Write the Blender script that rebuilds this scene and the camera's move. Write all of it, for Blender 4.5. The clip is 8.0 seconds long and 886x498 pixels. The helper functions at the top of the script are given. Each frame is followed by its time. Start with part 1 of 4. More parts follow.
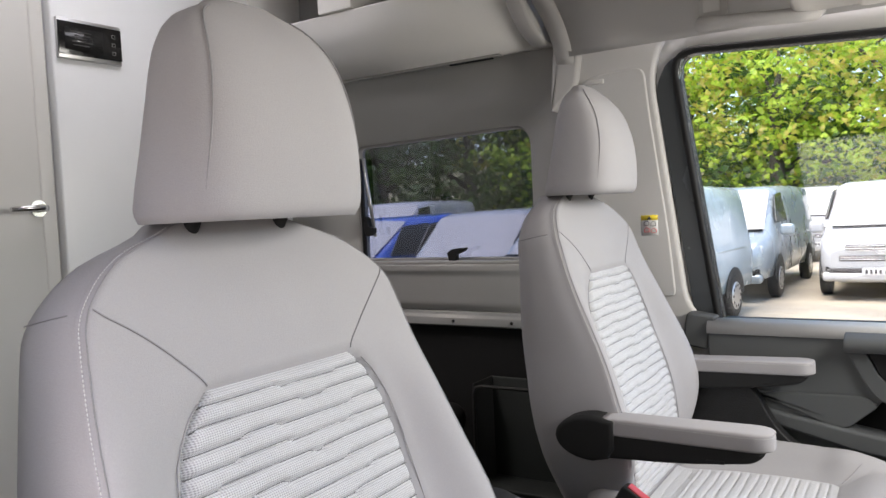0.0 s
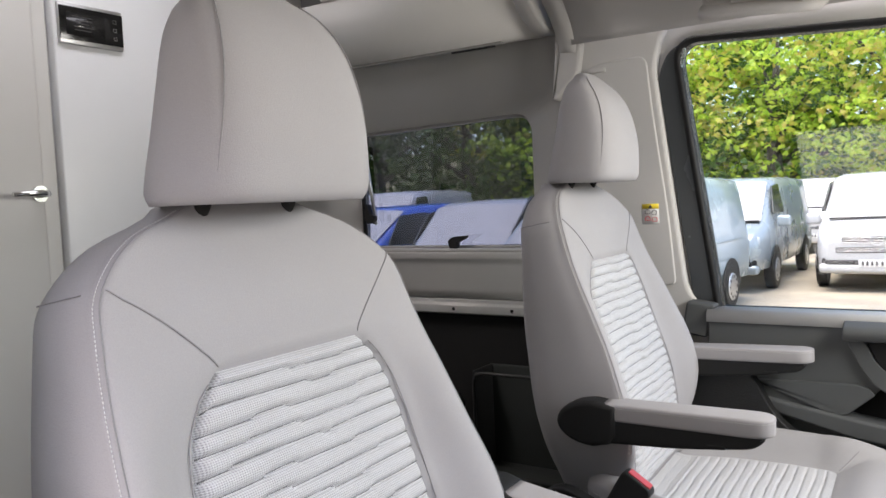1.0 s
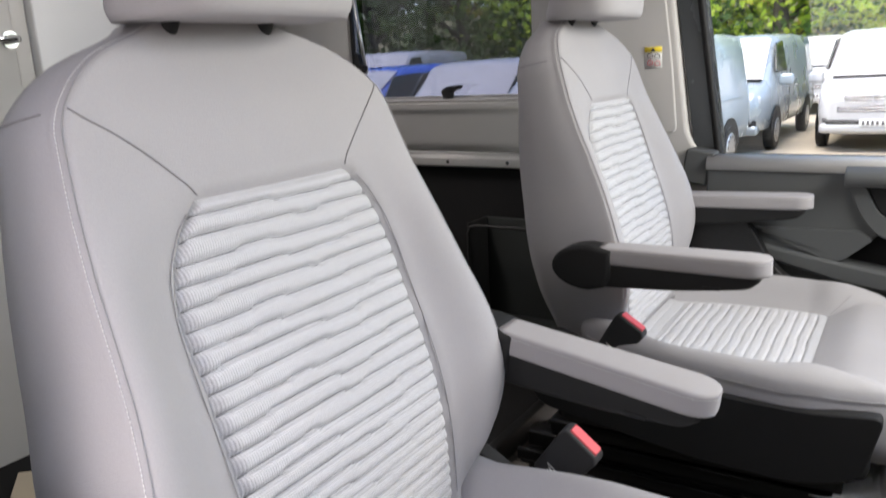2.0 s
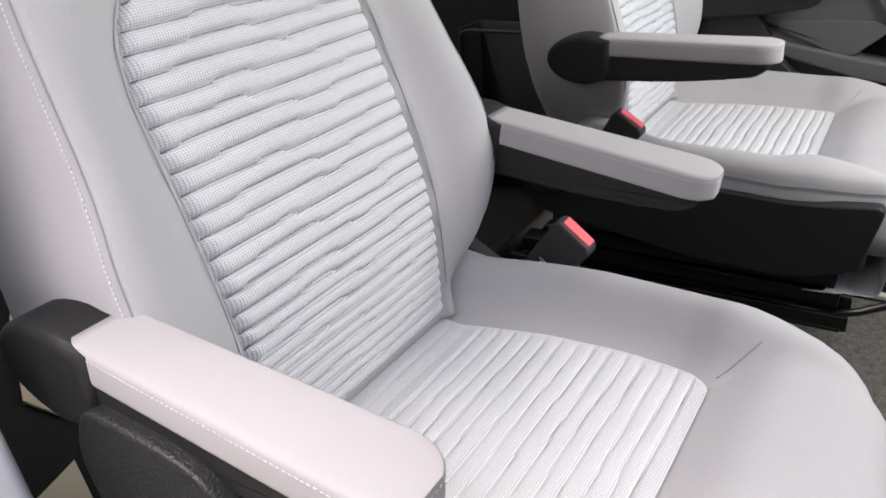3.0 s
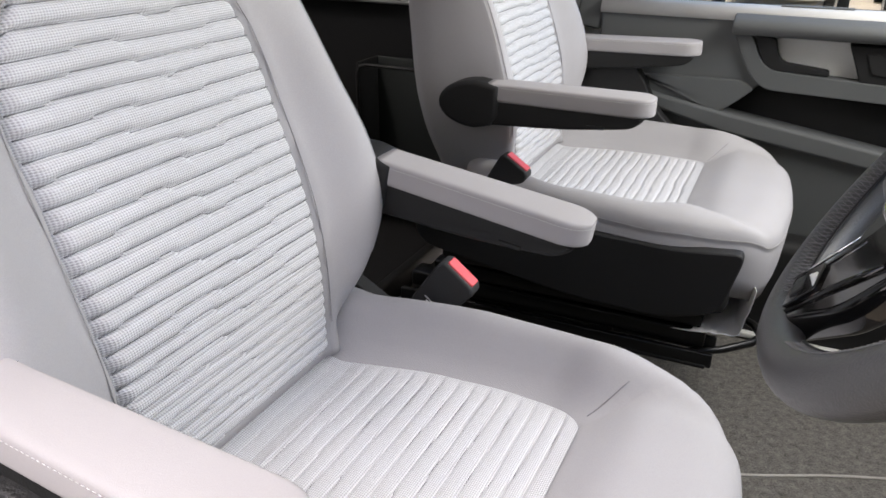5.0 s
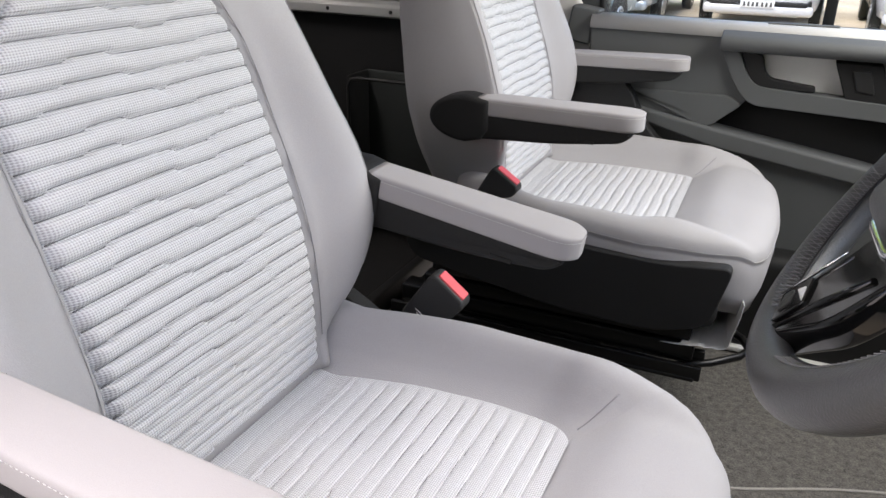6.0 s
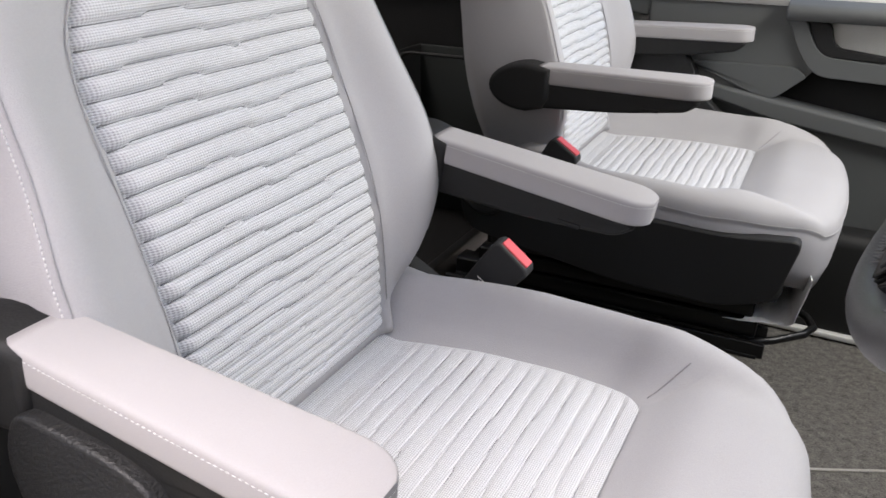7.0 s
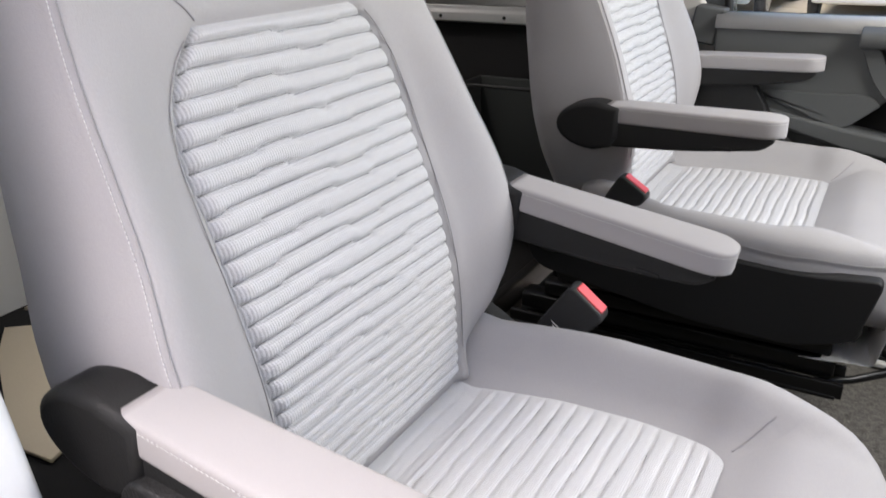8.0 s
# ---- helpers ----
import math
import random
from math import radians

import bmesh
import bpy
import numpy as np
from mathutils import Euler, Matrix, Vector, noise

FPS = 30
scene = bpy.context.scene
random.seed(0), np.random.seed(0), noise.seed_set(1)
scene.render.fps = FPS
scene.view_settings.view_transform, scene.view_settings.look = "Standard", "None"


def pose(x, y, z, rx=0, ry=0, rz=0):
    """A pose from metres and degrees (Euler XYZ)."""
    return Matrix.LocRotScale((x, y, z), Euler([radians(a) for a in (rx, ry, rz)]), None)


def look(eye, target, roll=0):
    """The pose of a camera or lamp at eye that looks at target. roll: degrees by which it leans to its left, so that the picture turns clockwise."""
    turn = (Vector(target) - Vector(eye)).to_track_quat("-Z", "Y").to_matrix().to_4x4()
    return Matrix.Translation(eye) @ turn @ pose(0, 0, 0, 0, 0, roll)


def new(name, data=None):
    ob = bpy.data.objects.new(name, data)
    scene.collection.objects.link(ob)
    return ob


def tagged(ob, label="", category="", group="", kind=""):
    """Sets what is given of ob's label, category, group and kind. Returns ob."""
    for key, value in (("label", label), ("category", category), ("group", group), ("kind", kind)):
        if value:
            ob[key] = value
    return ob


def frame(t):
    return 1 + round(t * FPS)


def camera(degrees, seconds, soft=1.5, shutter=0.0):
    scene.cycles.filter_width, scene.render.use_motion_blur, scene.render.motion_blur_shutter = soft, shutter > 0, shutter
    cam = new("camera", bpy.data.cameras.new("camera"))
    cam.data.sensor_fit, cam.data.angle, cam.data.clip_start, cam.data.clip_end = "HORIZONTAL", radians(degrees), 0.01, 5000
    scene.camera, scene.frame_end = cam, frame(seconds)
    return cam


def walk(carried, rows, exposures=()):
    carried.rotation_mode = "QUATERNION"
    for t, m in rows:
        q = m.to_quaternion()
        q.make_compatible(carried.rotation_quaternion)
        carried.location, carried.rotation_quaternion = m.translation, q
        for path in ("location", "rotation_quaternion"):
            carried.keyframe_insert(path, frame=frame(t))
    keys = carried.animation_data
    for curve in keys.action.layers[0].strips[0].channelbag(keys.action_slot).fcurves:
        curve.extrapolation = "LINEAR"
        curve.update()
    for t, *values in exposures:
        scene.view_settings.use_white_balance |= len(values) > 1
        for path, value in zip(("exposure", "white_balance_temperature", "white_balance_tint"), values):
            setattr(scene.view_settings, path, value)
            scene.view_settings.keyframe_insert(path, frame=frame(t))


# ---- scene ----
cam = camera(60.08, 8.0, soft=1.5, shutter=0.3)
ROWS = [
    (0.0, 0.5109, -0.6084, 1.0742, 87.195, 2.862, 32.941),
    (0.5, 0.5081, -0.6215, 1.0717, 87.343, 2.726, 33.157),
    (1.0, 0.5036, -0.6208, 1.0683, 86.437, 2.550, 32.719),
    (1.2, 0.5013, -0.6182, 1.0649, 85.534, 2.505, 32.541),
    (2.3, 0.4817, -0.5760, 0.9966, 72.222, 3.532, 32.213),
    (2.5, 0.4808, -0.5691, 0.9784, 69.618, 4.039, 32.080),
    (3.0, 0.4753, -0.5502, 0.9519, 63.779, 3.939, 31.827),
    (3.5, 0.4774, -0.5521, 0.9476, 62.040, 3.505, 31.297),
    (4.0, 0.4782, -0.5524, 0.9489, 62.209, 2.493, 29.940),
    (4.5, 0.4821, -0.5447, 0.9588, 63.731, 0.714, 27.340),
    (5.0, 0.4935, -0.5524, 0.9741, 65.605, -0.529, 25.455),
    (5.2, 0.4942, -0.5566, 0.9783, 66.061, -1.015, 24.903),
    (6.3, 0.4889, -0.5551, 0.9720, 66.564, -1.055, 24.780),
    (6.5, 0.4814, -0.5565, 0.9647, 66.005, -0.945, 25.662),
    (7.0, 0.4621, -0.5695, 0.9481, 65.377, -0.348, 27.679),
    (7.5, 0.4460, -0.5848, 0.9448, 64.800, 0.318, 29.940),
    (8.0, 0.4279, -0.5767, 0.9877, 66.649, 1.386, 30.971),
]
walk(cam, [(t, pose(*r)) for t, *r in ROWS], [(0.0, 1.69, 6900, 17), (1.2, 1.69, 6900, 17), (2.5, 1.80, 6850, 17), (8.0, 1.80, 6850, 17)])

# ---- light ----
world = bpy.data.worlds.new("sky")
scene.world = world
world.use_nodes = True
wn = world.node_tree.nodes
sky = wn.new("ShaderNodeTexSky")
sky.sky_type, sky.sun_disc = "NISHITA", False
sky.sun_elevation, sky.sun_rotation = radians(68), radians(206)
wn["Background"].inputs["Strength"].default_value = 0.15
world.node_tree.links.new(sky.outputs[0], wn["Background"].inputs["Color"])
sun = new("sun", bpy.data.lights.new("sun", "SUN"))
sun.data.energy, sun.data.angle, sun.data.color = 1.8, radians(45), (1.0, 0.97, 0.92)
sun.matrix_world = look((-1.5, -3, 9), (0, 0, 0))


def daylight(name, eye, target, w, h, watts, colour=(1, 1, 1)):
    """Daylight that falls in through an opening of the van."""
    a = new(name, bpy.data.lights.new(name, "AREA"))
    a.data.shape, a.data.size, a.data.size_y, a.data.energy, a.data.color = "RECTANGLE", w, h, watts, colour
    a.matrix_world = look(eye, target)


daylight("windscreen_daylight", (1.13, 0.82, 1.36), (0.25, 0.42, 0.45), 1.10, 0.40, 7.9, (0.955, 1.0, 0.965))
daylight("driver_door_daylight", (0.14, -0.74, 0.98), (-0.02, 0.0, 0.70), 0.40, 0.75, 0.85, (1.0, 0.955, 0.985))
daylight("roof_light_daylight", (-1.11, 0.52, 2.06), (-1.11, 0.52, 0.0), 0.3, 0.8, 1.1, (1.0, 0.98, 0.95))

# ---- materials ----
def hexc(h):
    c = [int(h[i:i + 2], 16) / 255 for i in (0, 2, 4)]
    return tuple(v / 12.92 if v <= 0.04045 else ((v + 0.055) / 1.055) ** 2.4 for v in c) + (1,)


def surface(name, colour, rough=0.6, metal=0.0, grain=0.0, grain_size=400.0, spread=0.12, patch=6.0, coat=0.0, spec=0.5):
    """A painted, moulded or woven surface: colour that varies at two scales and a fine relief."""
    m = bpy.data.materials.new(name)
    m.use_nodes = True
    nt = m.node_tree
    b = nt.nodes["Principled BSDF"]
    b.inputs["Metallic"].default_value = metal
    b.inputs["Coat Weight"].default_value = coat
    b.inputs["Specular IOR Level"].default_value = spec * (0.5 if colour[0] < 0.05 and rough > 0.3 else 1.0)
    co = nt.nodes.new("ShaderNodeTexCoord")
    big = nt.nodes.new("ShaderNodeTexNoise")
    big.inputs["Scale"].default_value, big.inputs["Detail"].default_value = patch, 4
    fine = nt.nodes.new("ShaderNodeTexNoise")
    fine.inputs["Scale"].default_value, fine.inputs["Detail"].default_value = grain_size, 2
    nt.links.new(co.outputs["Object"], big.inputs["Vector"])
    nt.links.new(co.outputs["Object"], fine.inputs["Vector"])
    add = nt.nodes.new("ShaderNodeMath")
    add.operation = "ADD"
    nt.links.new(big.outputs["Fac"], add.inputs[0])
    nt.links.new(fine.outputs["Fac"], add.inputs[1])
    ramp = nt.nodes.new("ShaderNodeMapRange")
    ramp.inputs["From Min"].default_value, ramp.inputs["From Max"].default_value = 0.6, 1.4
    ramp.inputs["To Min"].default_value, ramp.inputs["To Max"].default_value = 1 - spread, 1 + spread
    nt.links.new(add.outputs[0], ramp.inputs["Value"])
    mul = nt.nodes.new("ShaderNodeVectorMath")
    mul.operation = "SCALE"
    mul.inputs[0].default_value = colour[:3]
    nt.links.new(ramp.outputs[0], mul.inputs["Scale"])
    nt.links.new(mul.outputs[0], b.inputs["Base Color"])
    r = nt.nodes.new("ShaderNodeMapRange")
    r.inputs["To Min"].default_value, r.inputs["To Max"].default_value = max(rough - 0.08, 0.02), min(rough + 0.08, 1)
    nt.links.new(big.outputs["Fac"], r.inputs["Value"])
    nt.links.new(r.outputs[0], b.inputs["Roughness"])
    if grain:
        bump = nt.nodes.new("ShaderNodeBump")
        bump.inputs["Strength"].default_value, bump.inputs["Distance"].default_value = grain, 0.001
        nt.links.new(fine.outputs["Fac"], bump.inputs["Height"])
        nt.links.new(bump.outputs[0], b.inputs["Normal"])
    return m


def woven(name, light, dark, pitch):
    """Woven cloth: rows of light and dark threads along the panel's own measure."""
    m = surface(name, light, 0.85, spread=0.06, patch=9)
    nt = m.node_tree
    b = nt.nodes["Principled BSDF"]
    uv = nt.nodes.new("ShaderNodeUVMap")
    sep = nt.nodes.new("ShaderNodeSeparateXYZ")
    nt.links.new(uv.outputs[0], sep.inputs[0])
    waves = []
    for axis, p in (("X", pitch * 1.3), ("Y", pitch)):
        k = nt.nodes.new("ShaderNodeMath")
        k.operation = "MULTIPLY"
        k.inputs[1].default_value = 2 * math.pi / p
        s = nt.nodes.new("ShaderNodeMath")
        s.operation = "SINE"
        nt.links.new(sep.outputs[axis], k.inputs[0])
        nt.links.new(k.outputs[0], s.inputs[0])
        waves.append(s)
    mx = nt.nodes.new("ShaderNodeMath")
    mx.operation = "MULTIPLY_ADD"
    mx.inputs[1].default_value = 0.7
    nt.links.new(waves[0].outputs[0], mx.inputs[0])
    nt.links.new(waves[1].outputs[0], mx.inputs[2])
    rng = nt.nodes.new("ShaderNodeMapRange")
    rng.inputs["From Min"].default_value, rng.inputs["From Max"].default_value = -1.7, 0.5
    nt.links.new(mx.outputs[0], rng.inputs["Value"])
    mix = nt.nodes.new("ShaderNodeMix")
    mix.data_type = "RGBA"
    mix.inputs[6].default_value = dark
    old = b.inputs["Base Color"].links[0].from_socket
    nt.links.new(old, mix.inputs[7])
    nt.links.new(rng.outputs[0], mix.inputs[0])
    nt.links.new(mix.outputs[2], b.inputs["Base Color"])
    bump = nt.nodes.new("ShaderNodeBump")
    bump.inputs["Strength"].default_value, bump.inputs["Distance"].default_value = 0.5, 0.0006
    nt.links.new(mx.outputs[0], bump.inputs["Height"])
    nt.links.new(bump.outputs[0], b.inputs["Normal"])
    b.inputs["Sheen Weight"].default_value = 0.15
    return m


def glass(name, tint=(1, 1, 1, 1), gloss=0.08):
    m = bpy.data.materials.new(name)
    m.use_nodes = True
    nt = m.node_tree
    nt.nodes.remove(nt.nodes["Principled BSDF"])
    clear, shine, mix = nt.nodes.new("ShaderNodeBsdfTransparent"), nt.nodes.new("ShaderNodeBsdfGlossy"), nt.nodes.new("ShaderNodeMixShader")
    clear.inputs[0].default_value = tint
    shine.inputs["Roughness"].default_value = 0.02
    mix.inputs[0].default_value = gloss
    nt.links.new(clear.outputs[0], mix.inputs[1])
    nt.links.new(shine.outputs[0], mix.inputs[2])
    nt.links.new(mix.outputs[0], nt.nodes["Material Output"].inputs[0])
    return m


def grey(v, warm=0.0):
    return (v * (1 + warm), v, v * (1 - warm), 1)


M_UPHOL = surface("upholstery_cloth", (0.355, 0.345, 0.35, 1), 0.78, grain=0.4, grain_size=800, spread=0.08, patch=5)
M_RIB = woven("ribbed_cloth", (0.62, 0.62, 0.63, 1), (0.35, 0.35, 0.36, 1), 0.0023)
M_PAD = surface("armrest_cloth", (0.34, 0.325, 0.325, 1), 0.85, grain=0.3, grain_size=1200, spread=0.05, patch=7)
M_STITCH = surface("white_thread", (0.62, 0.615, 0.61, 1), 0.7)
M_SEAM = surface("seam_thread", (0.27, 0.265, 0.27, 1), 0.8)
M_BLACK = surface("black_plastic", grey(0.015), 0.6, grain=0.35, grain_size=500, spread=0.2)
M_CHAR = surface("charcoal_plastic", grey(0.022), 0.5, grain=0.45, grain_size=420, spread=0.15)
M_ARM = surface("dark_grey_plastic", grey(0.014), 0.55, grain=0.35, grain_size=500, spread=0.12)
M_BUCKLE = surface("buckle_plastic", grey(0.036), 0.5, grain=0.3, grain_size=600, spread=0.1)
M_STEEL = surface("black_steel", grey(0.006), 0.32, grain=0.05, spread=0.2)
M_RED = surface("red_plastic", (0.75, 0.09, 0.10, 1), 0.4, spread=0.06)
M_CARPET = surface("grey_carpet", (0.105, 0.098, 0.088, 1), 0.97, grain=1.0, grain_size=260, spread=0.75, patch=70)
M_CARPET.node_tree.nodes["Bump"].inputs["Distance"].default_value = 0.004
M_DOOR = surface("door_trim_plastic", (0.085, 0.089, 0.089, 1), 0.68, grain=0.3, grain_size=600, spread=0.08)
M_DOORDARK = surface("door_dark_plastic", grey(0.012), 0.6, grain=0.3, grain_size=600, spread=0.12)
M_DOORCAP = surface("door_cap_plastic", (0.50, 0.495, 0.475, 1), 0.5, grain=0.25, grain_size=700, spread=0.06)
M_LINER = surface("headliner_cloth", (0.47, 0.455, 0.435, 1), 0.9, grain=0.3, grain_size=900, spread=0.05)
M_PILLAR = surface("pillar_trim", (0.58, 0.565, 0.54, 1), 0.6, grain=0.2, grain_size=800, spread=0.04)
M_CREAM = surface("cream_laminate", (0.74, 0.72, 0.68, 1), 0.35, spread=0.03)
M_WHITE = surface("white_laminate", (0.78, 0.79, 0.79, 1), 0.35, spread=0.03)
M_GREYPANEL = surface("grey_side_panel", (0.30, 0.295, 0.285, 1), 0.5, grain=0.15, spread=0.05)
M_DARKWALL = surface("dark_lining", grey(0.010), 0.85, grain=0.4, spread=0.2)
M_ALU = surface("brushed_aluminium", grey(0.55), 0.35, metal=0.9, spread=0.06)
M_SCREEN = surface("display_glass", grey(0.01), 0.12, spread=0.1)
M_RUBBER = surface("black_rubber", grey(0.012), 0.5, spread=0.15)
M_BEIGE = surface("beige_board", (0.52, 0.45, 0.33, 1), 0.6, spread=0.06)
M_PAPER = surface("white_paper", (0.8, 0.79, 0.77, 1), 0.6, spread=0.06)
M_LEATHER = surface("wheel_leather", grey(0.06), 0.42, grain=0.5, grain_size=700, spread=0.15)
M_GLOSS = surface("piano_black", grey(0.004), 0.1, spread=0.05, spec=0.4)
M_CHROME = surface("satin_chrome", grey(0.7), 0.15, metal=1.0, spread=0.04)
M_GLASS = glass("clear_glass", (0.98, 1, 0.99, 1), 0.035)
M_TINT = glass("tinted_glass", (0.47, 0.49, 0.55, 1), 0.08)
M_YELLOW = surface("yellow_print", (0.85, 0.65, 0.04, 1), 0.5)
M_LABEL = surface("label_white", (0.75, 0.75, 0.73, 1), 0.5)
M_PRINT = surface("label_ink", grey(0.05), 0.6)
M_GREYWALL = surface("grey_wall_cloth", (0.40, 0.39, 0.37, 1), 0.85, grain=0.25, grain_size=900, spread=0.04)
M_RAIL = surface("grey_rail", (0.36, 0.36, 0.35, 1), 0.4, metal=0.3, spread=0.06)
M_DOORWHITE = surface("pale_door_laminate", (0.62, 0.61, 0.58, 1), 0.4, spread=0.03)
M_LCD = surface("display_field", grey(0.022), 0.2, spread=0.3, patch=60)
M_BIN = surface("bin_plastic", (0.022, 0.025, 0.024, 1), 0.6, grain=0.3, spread=0.15)
M_SURR = surface("window_surround_paint", (0.055, 0.06, 0.062, 1), 0.25, spread=0.06)
M_PAINT = surface("white_car_paint", (0.78, 0.80, 0.82, 1), 0.2, coat=0.6, spread=0.02)
M_VANWHITE = surface("white_van_paint", (0.50, 0.50, 0.495, 1), 0.25, coat=0.5, spread=0.03, patch=2)
M_VANSILVER = surface("silver_van_paint", (0.38, 0.43, 0.45, 1), 0.28, metal=0.3, coat=0.5, spread=0.03, patch=2)
M_VANBLUE = surface("pale_blue_van_paint", (0.44, 0.52, 0.55, 1), 0.25, metal=0.1, coat=0.5, spread=0.03, patch=2)
M_BLUE = surface("bright_blue_paint", (0.04, 0.12, 0.50, 1), 0.25, coat=0.5, spread=0.04, patch=2)
M_CARGLASS = surface("screen_cover_behind_glass", (0.58, 0.55, 0.50, 1), 0.15, coat=0.4, spread=0.05, patch=3)
M_DARKGLASS = surface("dark_car_glass", (0.02, 0.025, 0.025, 1), 0.06, spread=0.1)
M_LAMP = surface("lamp_lens", (0.62, 0.64, 0.66, 1), 0.1, coat=0.5, spread=0.1, patch=20)
# Quilting thread darkened so its colour carries the shade of the furrows.
M_QUILT = surface("shaded_quilting_thread", (0.13, 0.13, 0.135, 1), 0.8)
# Dark leaf cover of the added screen that blocks light on the near side.
M_HEDGE = surface("blocker_leaves", (0.05, 0.07, 0.02, 1), 0.9, grain=1.0, grain_size=12, spread=0.5, patch=2)
M_HUB = surface("airbag_cover", grey(0.075), 0.5, grain=0.4, grain_size=600, spread=0.08)
M_STITCHDARK = surface("grey_thread", grey(0.16), 0.7)
M_GRAINED = surface("leather_grained_plastic", grey(0.018), 0.42, grain=1.0, grain_size=330, spread=0.2)
M_GRAINED.node_tree.nodes["Bump"].inputs["Distance"].default_value = 0.0011
M_EDGE = surface("carpet_binding", (0.30, 0.285, 0.26, 1), 0.9, grain=0.8, grain_size=500, spread=0.3)

# ---- building helpers ----
def smooth(t):
    t = min(max(t, 0.0), 1.0)
    return t * t * (3 - 2 * t)


def lerp_table(x, table):
    """Smooth reading of a short table of (x, value)."""
    if x <= table[0][0]:
        return table[0][1]
    for (a, va), (b, vb) in zip(table, table[1:]):
        if x <= b:
            return va + (vb - va) * (x - a) / (b - a)
    return table[-1][1]


def soft_table(x, table, h=0.012):
    return sum(lerp_table(x + d * h, table) for d in (-1, -0.5, 0, 0.5, 1)) / 5


def part(name, bm, material, parent=None, label="", flat=False):
    """Links a bmesh as one mesh object, under a thing or a part."""
    me = bpy.data.meshes.new(name)
    bmesh.ops.recalc_face_normals(bm, faces=bm.faces)
    bm.to_mesh(me)
    bm.free()
    for p in me.polygons:
        p.use_smooth = not flat and len(p.vertices) < 7
    for mat in material if isinstance(material, (list, tuple)) else (material,):
        me.materials.append(mat)
    ob = new(name, me)
    if parent is not None:
        ob.parent = parent
    if label:
        ob["label"] = label
    return ob


def thing(name, label, category, m=None, group="", kind=""):
    ob = new(name)
    ob.empty_display_size = 0.1
    if m is not None:
        ob.matrix_basis = m
    return tagged(ob, label, category, group, kind)


def box(cx, cy, cz, sx, sy, sz, bevel=0.004, seg=2, bm=None, m=None):
    """A box by its centre and size, with rounded edges."""
    own = bmesh.new()
    bmesh.ops.create_cube(own, size=1, matrix=Matrix.LocRotScale((cx, cy, cz), None, (sx, sy, sz)))
    if bevel:
        bmesh.ops.bevel(own, geom=own.edges[:], offset=bevel, segments=seg, profile=0.5, affect="EDGES")
    if m is not None:
        own.transform(m)
    return merge(bm, own)


def merge(bm, own):
    if bm is None:
        return own
    me = bpy.data.meshes.new("tmp")
    own.to_mesh(me)
    own.free()
    bm.from_mesh(me)
    bpy.data.meshes.remove(me)
    return bm


def inset(outline, d):
    """The outline drawn in by d."""
    n = len(outline)
    area = sum(outline[k - 1][0] * outline[k][1] - outline[k][0] * outline[k - 1][1] for k in range(n))
    sign, out = (1 if area > 0 else -1), []
    for k, p in enumerate(outline):
        a, c = Vector(outline[k - 1]), Vector(outline[(k + 1) % n])
        p = Vector(p)
        e1, e2 = (p - a), (c - p)
        if e1.length < 1e-7 or e2.length < 1e-7:
            e1 = e2 = c - a
        n1, n2 = Vector((-e1.y, e1.x)).normalized(), Vector((-e2.y, e2.x)).normalized()
        m = (n1 + n2)
        m = m.normalized() if m.length > 1e-6 else n1
        out.append(tuple(p + m * (sign * d / max(m.dot(n1), 0.5))))
    return out


def slab(outline, axis, lo, hi, bevel=0.004, seg=2, bm=None):
    """A plate: an outline in the two other axes (x y, x z or y z), thick from lo to hi along axis, with rounded rims."""
    own = bmesh.new()
    put = {"x": lambda a, b, c: (c, a, b), "y": lambda a, b, c: (a, c, b), "z": lambda a, b, c: (a, b, c)}[axis]
    clean = [p for k, p in enumerate(outline) if (Vector(p) - Vector(outline[k - 1])).length > 1e-5]
    bevel = min(bevel, abs(hi - lo) * 0.49)
    steps = [(0.0, 0.0)] if not bevel else [(bevel * (1 - math.sin(q)), bevel * (1 - math.cos(q))) for q in (math.pi / 2 * k / max(seg, 1) for k in range(max(seg, 1) + 1))]
    levels = [(lo + h, d) for d, h in steps] + [(hi - h, d) for d, h in reversed(steps)]
    rings = [[own.verts.new(put(*p, c)) for p in (inset(clean, d) if d > 1e-9 else clean)] for c, d in levels]
    n = len(clean)
    own.faces.new(rings[0])
    own.faces.new(rings[-1])
    for r, s in zip(rings, rings[1:]):
        for k in range(n):
            own.faces.new((r[k], r[(k + 1) % n], s[(k + 1) % n], s[k]))
    return merge(bm, own)


def rounded(outline, r, n=5):
    """The outline with its corners rounded (r: one radius or one a corner)."""
    pts, k = [], len(outline)
    for i, p in enumerate(outline):
        a, b, c = Vector(outline[i - 1]), Vector(p), Vector(outline[(i + 1) % k])
        rad = r[i] if isinstance(r, (list, tuple)) else r
        if rad <= 0:
            pts.append(tuple(b))
            continue
        d1, d2 = (a - b).normalized(), (c - b).normalized()
        q = min(rad, (a - b).length * 0.49, (c - b).length * 0.49)
        s, e = b + d1 * q, b + d2 * q
        for j in range(n + 1):
            t = j / n
            pts.append(tuple((1 - t) ** 2 * s + 2 * t * (1 - t) * b + t * t * e))
    return pts


def tube(points, radius, closed=False, sides=8, bm=None):
    """A round bar along points; radius is one number or one a point."""
    own = bmesh.new()
    pts = [Vector(p) for p in points]
    n = len(pts)
    rings, up = [], None
    for i, p in enumerate(pts):
        a = pts[i - 1] if (i or closed) else p
        b = pts[(i + 1) % n] if (i < n - 1 or closed) else p
        t = (b - a).normalized()
        if up is None:
            up = t.orthogonal().normalized()
        up = (up - t * up.dot(t)).normalized()
        side = t.cross(up)
        r = radius[i] if isinstance(radius, (list, tuple)) else radius
